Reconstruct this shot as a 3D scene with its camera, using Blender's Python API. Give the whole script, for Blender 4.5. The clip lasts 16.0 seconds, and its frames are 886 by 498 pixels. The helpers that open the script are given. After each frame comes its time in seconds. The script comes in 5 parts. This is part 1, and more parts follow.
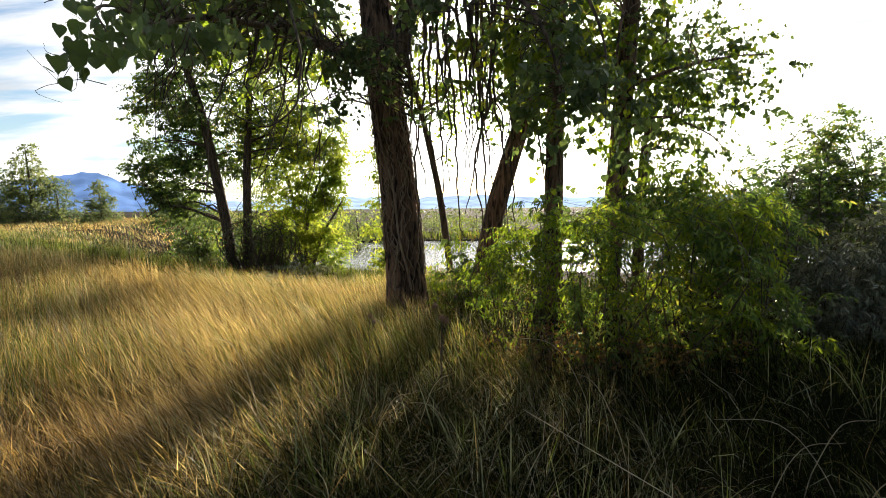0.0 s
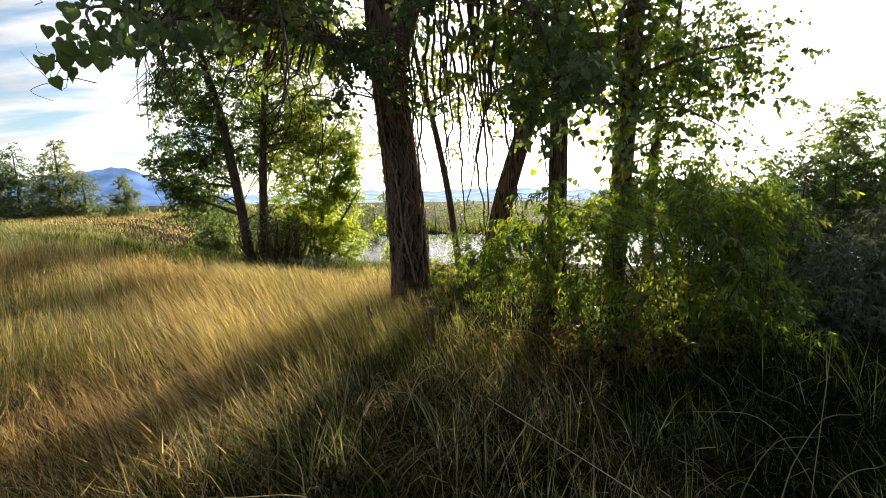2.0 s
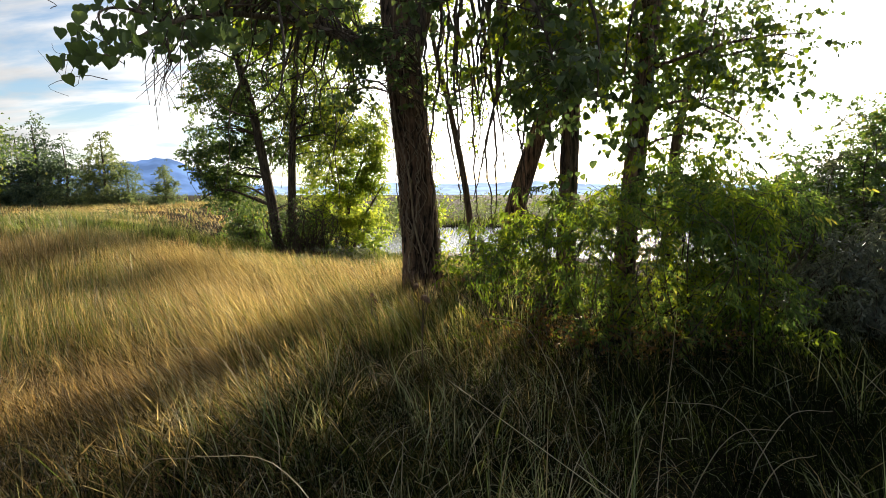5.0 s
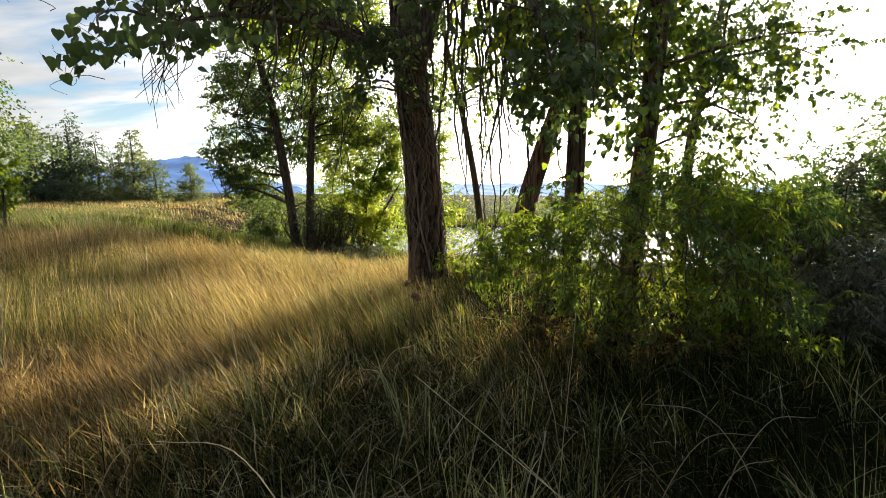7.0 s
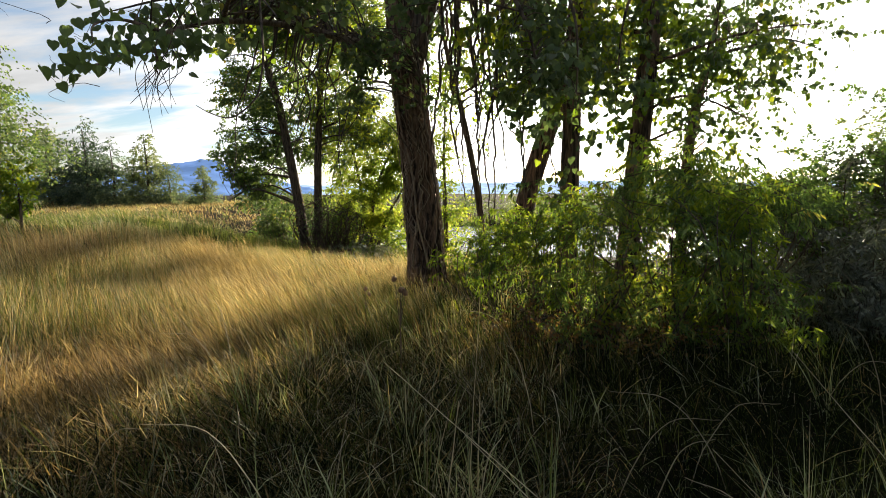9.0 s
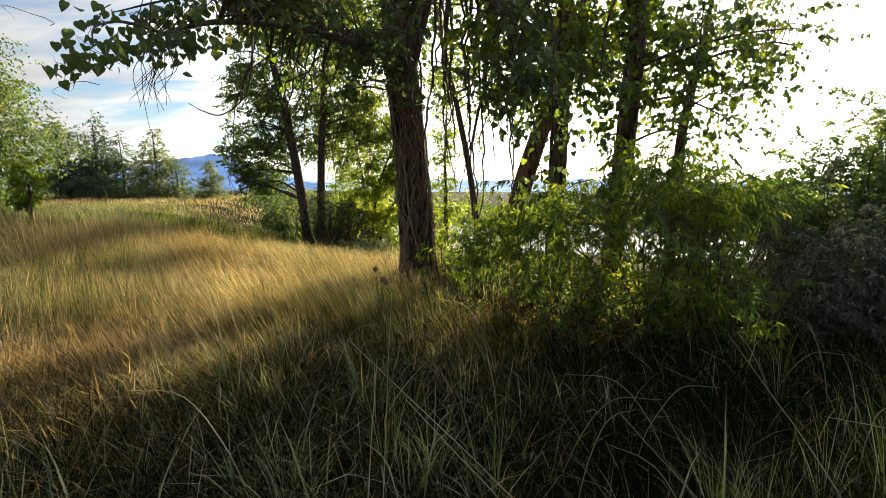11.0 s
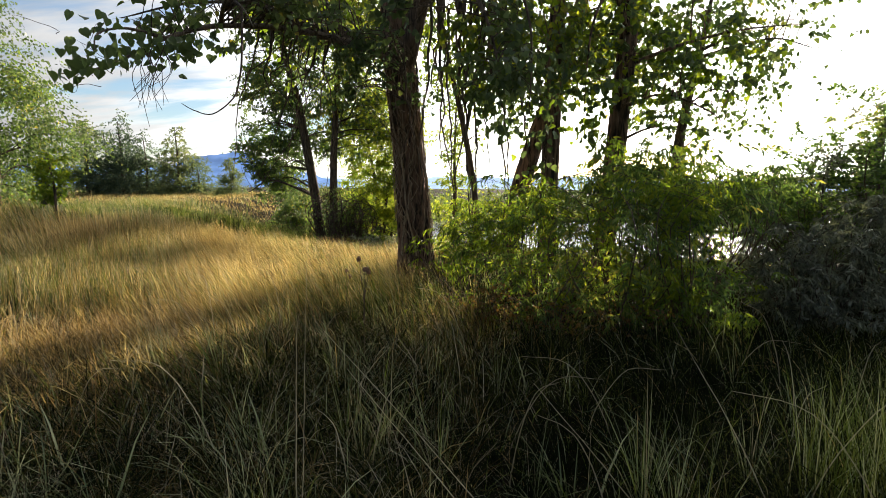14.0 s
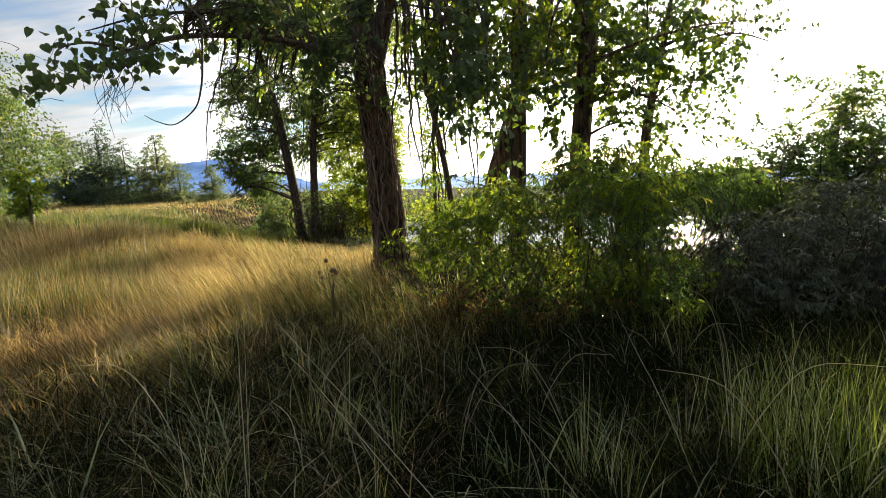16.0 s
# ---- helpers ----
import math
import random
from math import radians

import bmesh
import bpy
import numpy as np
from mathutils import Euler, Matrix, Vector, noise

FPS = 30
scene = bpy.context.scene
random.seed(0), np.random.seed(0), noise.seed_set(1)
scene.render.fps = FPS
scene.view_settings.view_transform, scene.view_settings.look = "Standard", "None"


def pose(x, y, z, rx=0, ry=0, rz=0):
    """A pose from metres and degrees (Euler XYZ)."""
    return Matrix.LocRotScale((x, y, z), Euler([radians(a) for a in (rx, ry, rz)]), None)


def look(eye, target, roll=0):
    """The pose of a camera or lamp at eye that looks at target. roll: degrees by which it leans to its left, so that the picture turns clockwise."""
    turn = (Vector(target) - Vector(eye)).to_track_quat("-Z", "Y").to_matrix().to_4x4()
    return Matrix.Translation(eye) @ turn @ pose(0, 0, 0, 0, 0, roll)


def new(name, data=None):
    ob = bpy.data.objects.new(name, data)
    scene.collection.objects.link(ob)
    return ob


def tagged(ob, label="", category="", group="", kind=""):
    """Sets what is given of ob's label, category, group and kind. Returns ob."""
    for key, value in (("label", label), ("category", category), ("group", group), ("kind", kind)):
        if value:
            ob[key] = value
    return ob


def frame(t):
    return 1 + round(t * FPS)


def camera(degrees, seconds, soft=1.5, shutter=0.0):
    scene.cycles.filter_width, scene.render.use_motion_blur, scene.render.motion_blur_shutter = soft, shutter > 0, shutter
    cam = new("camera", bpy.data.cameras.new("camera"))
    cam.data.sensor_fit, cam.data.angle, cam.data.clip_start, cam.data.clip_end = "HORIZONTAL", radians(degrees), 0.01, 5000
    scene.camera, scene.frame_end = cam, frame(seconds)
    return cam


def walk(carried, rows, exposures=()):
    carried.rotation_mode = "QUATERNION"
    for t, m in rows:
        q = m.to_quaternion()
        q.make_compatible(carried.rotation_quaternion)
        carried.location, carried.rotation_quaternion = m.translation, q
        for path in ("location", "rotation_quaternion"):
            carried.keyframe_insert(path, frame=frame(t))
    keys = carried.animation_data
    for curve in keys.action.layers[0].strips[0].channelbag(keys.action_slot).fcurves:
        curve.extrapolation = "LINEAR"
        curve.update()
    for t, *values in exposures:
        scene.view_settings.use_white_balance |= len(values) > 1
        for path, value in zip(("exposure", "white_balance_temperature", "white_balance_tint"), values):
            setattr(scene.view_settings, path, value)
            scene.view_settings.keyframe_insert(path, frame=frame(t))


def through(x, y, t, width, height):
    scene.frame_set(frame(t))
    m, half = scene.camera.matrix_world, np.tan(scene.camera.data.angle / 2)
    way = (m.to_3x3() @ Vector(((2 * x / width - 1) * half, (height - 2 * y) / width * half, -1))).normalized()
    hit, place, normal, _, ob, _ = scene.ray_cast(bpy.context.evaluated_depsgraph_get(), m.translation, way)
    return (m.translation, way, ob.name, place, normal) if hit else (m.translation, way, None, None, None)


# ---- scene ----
cam = camera(82.3, 16.0, soft=0.9)
# seconds, place in metres, turn in degrees
PATH = [
    (0.0, 0.000, 0.000, 1.650, 85.40, 0.60, 0.00),
    (0.5, 0.077, -0.000, 1.651, 85.21, 0.58, 0.67),
    (1.0, 0.149, -0.005, 1.649, 84.98, 0.64, 1.23),
    (1.5, 0.212, -0.019, 1.647, 84.78, 0.71, 1.76),
    (2.0, 0.279, -0.043, 1.646, 84.63, 0.85, 2.27),
    (2.5, 0.347, -0.074, 1.645, 84.56, 0.90, 2.81),
    (3.0, 0.410, -0.111, 1.642, 84.36, 0.72, 3.45),
    (3.5, 0.469, -0.146, 1.636, 84.06, 0.39, 4.11),
    (4.0, 0.532, -0.177, 1.633, 83.90, 0.16, 4.74),
    (6.5, 0.878, -0.167, 1.631, 83.91, -0.10, 7.91),
    (7.0, 0.961, -0.169, 1.621, 83.87, -0.41, 8.59),
    (7.5, 1.034, -0.183, 1.618, 83.91, -0.44, 9.17),
    (8.0, 1.103, -0.203, 1.615, 83.95, -0.28, 9.56),
    (8.5, 1.171, -0.229, 1.612, 83.95, 0.08, 9.81),
    (9.0, 1.245, -0.265, 1.602, 83.79, 0.37, 9.97),
    (9.5, 1.324, -0.310, 1.598, 83.51, 0.41, 10.11),
    (12.0, 1.742, -0.586, 1.569, 83.75, -0.67, 11.13),
    (12.5, 1.817, -0.615, 1.570, 83.96, -0.14, 11.60),
    (13.0, 1.893, -0.639, 1.568, 83.99, -0.01, 12.17),
    (13.5, 1.975, -0.660, 1.562, 83.67, -0.27, 12.68),
    (14.0, 2.059, -0.676, 1.551, 83.21, -0.43, 13.06),
    (14.5, 2.142, -0.694, 1.548, 82.93, -0.15, 13.11),
    (15.0, 2.217, -0.722, 1.546, 82.85, 0.46, 12.79),
    (15.5, 2.291, -0.757, 1.549, 82.92, 1.05, 12.25),
    (16.0, 2.369, -0.802, 1.557, 83.15, 1.41, 11.55),
]
walk(cam, [(t, pose(x, y, z, rx, ry, rz)) for t, x, y, z, rx, ry, rz in PATH])

# ---- sky, sun, exposure ----
SUN_AZ, SUN_EL = radians(14.7), radians(12.1)
SUN_DIR = Vector((math.sin(SUN_AZ) * math.cos(SUN_EL), math.cos(SUN_AZ) * math.cos(SUN_EL), math.sin(SUN_EL)))
scene.view_settings.exposure = 0.93


def build_world():
    w = bpy.data.worlds.new("sky")
    scene.world = w
    w.use_nodes = True
    nt = w.node_tree
    nt.nodes.clear()
    N, L = nt.nodes.new, nt.links.new
    out, bg = N("ShaderNodeOutputWorld"), N("ShaderNodeBackground")
    sky = N("ShaderNodeTexSky")
    sky.sky_type, sky.sun_disc = "NISHITA", False
    sky.sun_elevation, sky.sun_rotation = SUN_EL, SUN_AZ
    sky.air_density, sky.dust_density, sky.ozone_density = 1.0, 0.6, 1.5
    tc = N("ShaderNodeTexCoord")
    sep = N("ShaderNodeSeparateXYZ")
    L(tc.outputs["Generated"], sep.inputs[0])

    def mth(op, a, b=None, c=None):
        m = N("ShaderNodeMath")
        m.operation = op
        for k, v in enumerate((a, b, c)):
            if v is None:
                continue
            if isinstance(v, (int, float)):
                m.inputs[k].default_value = v
            else:
                L(v, m.inputs[k])
        return m.outputs[0]

    # cloud layer: the direction laid on a flat sheet overhead
    zz = mth("ADD", mth("MAXIMUM", sep.outputs["Z"], 0.0), 0.14)
    comb = N("ShaderNodeCombineXYZ")
    L(mth("DIVIDE", sep.outputs["X"], zz), comb.inputs[0])
    L(mth("DIVIDE", sep.outputs["Y"], zz), comb.inputs[1])
    mp = N("ShaderNodeMapping")
    mp.inputs["Scale"].default_value = (0.42, 1.0, 1.0)
    mp.inputs["Location"].default_value = (0.35, 0.2, 0.0)
    mp.inputs["Rotation"].default_value = (0, 0, 0.5)
    L(comb.outputs[0], mp.inputs[0])
    n1 = N("ShaderNodeTexNoise")
    n1.inputs["Scale"].default_value, n1.inputs["Detail"].default_value, n1.inputs["Roughness"].default_value = 1.9, 9.0, 0.55
    n1.inputs["Distortion"].default_value = 0.35
    L(mp.outputs[0], n1.inputs["Vector"])
    ramp = N("ShaderNodeMapRange")
    ramp.interpolation_type = "SMOOTHSTEP"
    ramp.inputs["From Min"].default_value, ramp.inputs["From Max"].default_value = 0.36, 0.53
    L(n1.outputs["Fac"], ramp.inputs["Value"])
    # forward scattering of thin cloud and haze towards the sun
    dot = N("ShaderNodeVectorMath")
    dot.operation = "DOT_PRODUCT"
    L(tc.outputs["Generated"], dot.inputs[0])
    dot.inputs[1].default_value = SUN_DIR
    d = mth("MAXIMUM", dot.outputs["Value"], 0.0)
    glow = mth("ADD", mth("MULTIPLY", mth("POWER", d, 12.0), 15.0), mth("MULTIPLY", mth("POWER", d, 900.0), 120.0))
    # cloud undersides are greyer where the sheet is thick
    n2 = N("ShaderNodeTexNoise")
    n2.inputs["Scale"].default_value, n2.inputs["Detail"].default_value = 2.3, 6.0
    L(mp.outputs[0], n2.inputs["Vector"])
    half = mth("POWER", mth("MULTIPLY_ADD", dot.outputs["Value"], 0.5, 0.5), 6.0)
    shade = mth("MULTIPLY", mth("MULTIPLY_ADD", n2.outputs["Fac"], 2.0, 0.1), mth("MULTIPLY_ADD", half, 19.5, 0.68))
    tone = N("ShaderNodeCombineColor")
    amount = mth("ADD", shade, glow)
    L(amount, tone.inputs[0])
    L(mth("MULTIPLY", amount, 0.985), tone.inputs[1])
    L(mth("MULTIPLY", amount, 0.97), tone.inputs[2])
    fac = mth("MULTIPLY", ramp.outputs[0], 0.93)
    mix = N("ShaderNodeMix")
    mix.data_type = "RGBA"
    L(fac, mix.inputs["Factor"])
    blue = N("ShaderNodeVectorMath")
    blue.operation = "MULTIPLY"
    blue.inputs[1].default_value = (0.88, 0.92, 1.02)
    L(sky.outputs[0], blue.inputs[0])
    L(blue.outputs[0], mix.inputs[6])
    L(tone.outputs[0], mix.inputs[7])
    L(mix.outputs[2], bg.inputs["Color"])
    bg.inputs["Strength"].default_value = SKY_STRENGTH
    L(bg.outputs[0], out.inputs[0])


SKY_STRENGTH = 0.1
build_world()
sun = new("sun", bpy.data.lights.new("sun", "SUN"))
sun.data.energy, sun.data.angle, sun.data.color = 5.0, radians(0.53), (1.0, 0.85, 0.66)
sun.matrix_world = look((0, 0, 30), Vector((0, 0, 30)) - SUN_DIR)

# ---- materials ----


def mat(name):
    m = bpy.data.materials.new(name)
    m.use_nodes = True
    nt = m.node_tree
    b = nt.nodes["Principled BSDF"]
    return m, nt, b


def ramp_node(nt, stops, src):
    r = nt.nodes.new("ShaderNodeValToRGB")
    el = r.color_ramp.elements
    el[0].position, el[0].color = stops[0][0], (*stops[0][1], 1)
    el[1].position, el[1].color = stops[-1][0], (*stops[-1][1], 1)
    for p, c in stops[1:-1]:
        e = el.new(p)
        e.color = (*c, 1)
    nt.links.new(src, r.inputs[0])
    return r.outputs[0]


def leafy(name, stops, through_gain=2.2, through=0.5, rough=0.45, patch=0.6, spec=0.4):
    """Leaf or blade: reflects a little, lets warm light through. Colour differs from leaf to leaf and from patch to patch."""
    m, nt, b = mat(name)
    N, L = nt.nodes.new, nt.links.new
    geo, tc, tex = N("ShaderNodeNewGeometry"), N("ShaderNodeTexCoord"), N("ShaderNodeTexNoise")
    tex.inputs["Scale"].default_value, tex.inputs["Detail"].default_value = patch, 3.0
    L(tc.outputs["Object"], tex.inputs["Vector"])
    mx = N("ShaderNodeMath")
    mx.operation = "MULTIPLY_ADD"
    mx.inputs[1].default_value = 0.75
    L(geo.outputs["Random Per Island"], mx.inputs[0])
    m2 = N("ShaderNodeMath")
    m2.operation = "MULTIPLY_ADD"
    m2.inputs[1].default_value, m2.inputs[2].default_value = 1.3, -0.52
    L(tex.outputs["Fac"], m2.inputs[0])
    L(m2.outputs[0], mx.inputs[2])
    col = ramp_node(nt, stops, mx.outputs[0])
    L(col, b.inputs["Base Color"])
    b.inputs["Roughness"].default_value = rough
    b.inputs["Specular IOR Level"].default_value = spec
    tr = N("ShaderNodeBsdfTranslucent")
    g = N("ShaderNodeVectorMath")
    g.operation = "MULTIPLY"
    g.inputs[1].default_value = (through_gain * 1.15, through_gain * 1.1, through_gain * 0.6)
    L(col, g.inputs[0])
    L(g.outputs[0], tr.inputs["Color"])
    ms = N("ShaderNodeMixShader")
    ms.inputs[0].default_value = through
    L(b.outputs[0], ms.inputs[1])
    L(tr.outputs[0], ms.inputs[2])
    L(ms.outputs[0], nt.nodes["Material Output"].inputs["Surface"])
    return m


LEAF_COTTON = leafy("cottonwood_leaf", [(0.0, (0.05, 0.085, 0.04)), (0.5, (0.095, 0.145, 0.062)), (0.92, (0.15, 0.2, 0.075)), (1.0, (0.24, 0.22, 0.05))], through=0.45, through_gain=1.6, spec=0.55)
# brighter leaf copy with the look of sun put into its colour
LEAF_SUNLIT = leafy("sunlit_leaf", [(0.0, (0.06, 0.10, 0.012)), (0.5, (0.10, 0.15, 0.018)), (1.0, (0.20, 0.22, 0.025))], through=0.62, through_gain=2.4)
LEAF_WILLOW = leafy("willow_leaf", [(0.0, (0.035, 0.07, 0.022)), (0.5, (0.085, 0.145, 0.04)), (0.9, (0.17, 0.23, 0.06)), (1.0, (0.28, 0.25, 0.06))], through=0.48, through_gain=2.0, spec=0.55)
LEAF_LIME = leafy("lime_leaf", [(0.0, (0.085, 0.13, 0.025)), (0.5, (0.145, 0.19, 0.035)), (1.0, (0.26, 0.27, 0.055))], through=0.7, through_gain=2.4)
LEAF_OLIVE = leafy("silver_leaf", [(0.0, (0.05, 0.062, 0.046)), (0.5, (0.15, 0.172, 0.13)), (1.0, (0.32, 0.34, 0.27))], through_gain=1.3, through=0.25, spec=0.5)
LEAF_FAR = leafy("far_leaf", [(0.0, (0.055, 0.085, 0.05)), (0.6, (0.11, 0.145, 0.08)), (1.0, (0.22, 0.245, 0.13))], patch=0.2)
# dark leaves of the distant row, tinted blue for the haze before them
LEAF_HAZE_DARK = leafy("haze_dark_leaf", [(0.0, (0.03, 0.052, 0.048)), (0.6, (0.075, 0.11, 0.085)), (1.0, (0.15, 0.19, 0.13))], patch=0.2)
LEAF_DRY = leafy("dry_leaf", [(0.0, (0.10, 0.055, 0.025)), (0.5, (0.18, 0.10, 0.04)), (1.0, (0.30, 0.20, 0.08))], through_gain=1.4)
GRASS_GOLD = leafy("golden_grass", [(0.0, (0.10, 0.068, 0.03)), (0.5, (0.43, 0.30, 0.135)), (1.0, (0.86, 0.73, 0.48))], through_gain=1.5, through=0.5, patch=0.45, rough=0.6, spec=0.15)
GRASS_RUST = leafy("rusty_grass", [(0.0, (0.10, 0.055, 0.026)), (0.5, (0.39, 0.255, 0.14)), (1.0, (0.82, 0.67, 0.48))], through_gain=1.5, through=0.5, patch=0.6, rough=0.6, spec=0.1)
GRASS_STRAW = leafy("straw", [(0.0, (0.16, 0.13, 0.085)), (0.5, (0.40, 0.35, 0.25)), (1.0, (0.74, 0.68, 0.53))], through_gain=1.3, through=0.25, rough=0.6, spec=0.2)
# near-black because the shade under the trees is put into this green
GRASS_SHADE_GREEN = leafy("shade_green_grass", [(0.0, (0.005, 0.008, 0.003)), (0.7, (0.010, 0.015, 0.005)), (1.0, (0.10, 0.11, 0.035))], through_gain=1.9, through=0.3, rough=0.7, spec=0.03)
GRASS_PALE = leafy("pale_grass", [(0.0, (0.10, 0.14, 0.07)), (0.5, (0.27, 0.31, 0.165)), (1.0, (0.62, 0.62, 0.40))], through_gain=1.5, through=0.3, rough=0.4, spec=0.5)
GRASS_STEM = leafy("grass_stem", [(0.0, (0.03, 0.022, 0.009)), (0.5, (0.09, 0.066, 0.026)), (1.0, (0.22, 0.17, 0.075))], through_gain=1.6, through=0.35, rough=0.7, spec=0.05)
GRASS_LUSH = leafy("lush_grass", [(0.0, (0.045, 0.06, 0.012)), (0.5, (0.075, 0.11, 0.024)), (1.0, (0.17, 0.19, 0.05))], through_gain=2.2, through=0.5)


def barky(name, dark, light, scale=14.0, bump=0.5):
    m, nt, b = mat(name)
    N, L = nt.nodes.new, nt.links.new
    tc, mp = N("ShaderNodeTexCoord"), N("ShaderNodeMapping")
    mp.inputs["Scale"].default_value = (1.0, 1.0, 0.16)
    L(tc.outputs["Object"], mp.inputs[0])
    n1, n2 = N("ShaderNodeTexNoise"), N("ShaderNodeTexNoise")
    n1.inputs["Scale"].default_value, n1.inputs["Detail"].default_value, n1.inputs["Distortion"].default_value = scale, 8.0, 0.6
    n2.inputs["Scale"].default_value, n2.inputs["Detail"].default_value = 2.2, 4.0
    L(mp.outputs[0], n1.inputs["Vector"])
    L(tc.outputs["Object"], n2.inputs["Vector"])
    add = N("ShaderNodeMath")
    add.operation = "MULTIPLY_ADD"
    add.inputs[1].default_value = 0.25
    L(n2.outputs["Fac"], add.inputs[0])
    sc = N("ShaderNodeMath")
    sc.operation = "MULTIPLY"
    sc.inputs[1].default_value = 0.85
    L(n1.outputs["Fac"], sc.inputs[0])
    L(sc.outputs[0], add.inputs[2])
    L(ramp_node(nt, [(0.43, dark), (0.55, tuple(0.55 * a + 0.45 * b for a, b in zip(dark, light))), (0.68, light)], add.outputs[0]), b.inputs["Base Color"])
    b.inputs["Roughness"].default_value = 0.9
    bp = N("ShaderNodeBump")
    bp.inputs["Strength"].default_value, bp.inputs["Distance"].default_value = bump, 0.03
    L(n1.outputs["Fac"], bp.inputs["Height"])
    L(bp.outputs[0], b.inputs["Normal"])
    return m


BARK = barky("cottonwood_bark", (0.018, 0.011, 0.008), (0.30, 0.19, 0.13), 17.0, 1.0)
BARK_DARK = barky("young_bark", (0.035, 0.025, 0.018), (0.16, 0.115, 0.08), 20.0, 0.35)
TWIG = barky("twig_bark", (0.10, 0.075, 0.055), (0.22, 0.17, 0.13), 30.0, 0.2)
VINE = barky("dead_vine", (0.22, 0.16, 0.11), (0.42, 0.33, 0.24), 30.0, 0.2)


def build_ground_material():
    m, nt, b = mat("meadow_soil")
    N, L = nt.nodes.new, nt.links.new
    tc, n1, n2 = N("ShaderNodeTexCoord"), N("ShaderNodeTexNoise"), N("ShaderNodeTexNoise")
    n1.inputs["Scale"].default_value, n1.inputs["Detail"].default_value = 0.12, 5.0
    n2.inputs["Scale"].default_value, n2.inputs["Detail"].default_value = 18.0, 8.0
    L(tc.outputs["Object"], n1.inputs["Vector"])
    L(tc.outputs["Object"], n2.inputs["Vector"])
    a = ramp_node(nt, [(0.3, (0.025, 0.019, 0.012)), (0.55, (0.05, 0.04, 0.022)), (0.75, (0.022, 0.022, 0.011))], n1.outputs["Fac"])
    c = ramp_node(nt, [(0.3, (0.35, 0.33, 0.3)), (0.7, (1.0, 1.0, 1.0))], n2.outputs["Fac"])
    mx = N("ShaderNodeMix")
    mx.data_type, mx.blend_type = "RGBA", "MULTIPLY"
    mx.inputs["Factor"].default_value = 1.0
    L(a, mx.inputs[6])
    L(c, mx.inputs[7])
    L(mx.outputs[2], b.inputs["Base Color"])
    b.inputs["Roughness"].default_value = 1.0
    b.inputs["Specular IOR Level"].default_value = 0.05
    bp = N("ShaderNodeBump")
    bp.inputs["Strength"].default_value, bp.inputs["Distance"].default_value = 0.8, 0.04
    L(n2.outputs["Fac"], bp.inputs["Height"])
    L(bp.outputs[0], b.inputs["Normal"])
    return m


def build_water_material():
    m, nt, b = mat("pond_water")
    N, L = nt.nodes.new, nt.links.new
    b.inputs["Base Color"].default_value = (0.07, 0.085, 0.08, 1)
    b.inputs["Roughness"].default_value = 0.1
    b.inputs["IOR"].default_value = 1.33
    tc, mp, n1 = N("ShaderNodeTexCoord"), N("ShaderNodeMapping"), N("ShaderNodeTexNoise")
    mp.inputs["Scale"].default_value = (1.0, 2.2, 1.0)
    L(tc.outputs["Object"], mp.inputs[0])
    n1.inputs["Scale"].default_value, n1.inputs["Detail"].default_value = 2.5, 4.0
    L(mp.outputs[0], n1.inputs["Vector"])
    bp = N("ShaderNodeBump")
    bp.inputs["Strength"].default_value, bp.inputs["Distance"].default_value = 1.0, 0.065
    L(n1.outputs["Fac"], bp.inputs["Height"])
    L(bp.outputs[0], b.inputs["Normal"])
    return m


# aerial haze over the hills is put into their blue colour and emission
def build_hazy_hill_material(name, col, glow):
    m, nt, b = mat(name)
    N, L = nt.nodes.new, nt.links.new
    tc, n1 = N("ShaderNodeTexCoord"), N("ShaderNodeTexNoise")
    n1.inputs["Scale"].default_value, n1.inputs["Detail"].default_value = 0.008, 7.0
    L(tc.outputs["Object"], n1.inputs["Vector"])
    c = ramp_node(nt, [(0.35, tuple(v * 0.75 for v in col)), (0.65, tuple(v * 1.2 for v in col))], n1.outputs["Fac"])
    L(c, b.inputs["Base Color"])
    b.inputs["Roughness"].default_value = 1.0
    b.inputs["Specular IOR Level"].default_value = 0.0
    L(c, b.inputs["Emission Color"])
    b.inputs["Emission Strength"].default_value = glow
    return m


SOIL, WATER = build_ground_material(), build_water_material()
HILL_NEAR = build_hazy_hill_material("haze_blue_mountain", (0.10, 0.17, 0.33), 0.85)
HILL_FAR = build_hazy_hill_material("haze_pale_ridge", (0.22, 0.29, 0.42), 1.15)


def plain(name, col, rough=0.8):
    m, nt, b = mat(name)
    n1, tc = nt.nodes.new("ShaderNodeTexNoise"), nt.nodes.new("ShaderNodeTexCoord")
    n1.inputs["Scale"].default_value = 60.0
    nt.links.new(tc.outputs["Object"], n1.inputs["Vector"])
    nt.links.new(ramp_node(nt, [(0.3, tuple(v * 0.6 for v in col)), (0.7, tuple(min(1, v * 1.3) for v in col))], n1.outputs["Fac"]), b.inputs["Base Color"])
    b.inputs["Roughness"].default_value = rough
    return m


THISTLE = plain("dry_thistle_head", (0.20, 0.12, 0.07))

# ---- mesh helpers ----


def smoothstep(a, b, v):
    s = np.clip((v - a) / (b - a), 0, 1)
    return s * s * (3 - 2 * s)


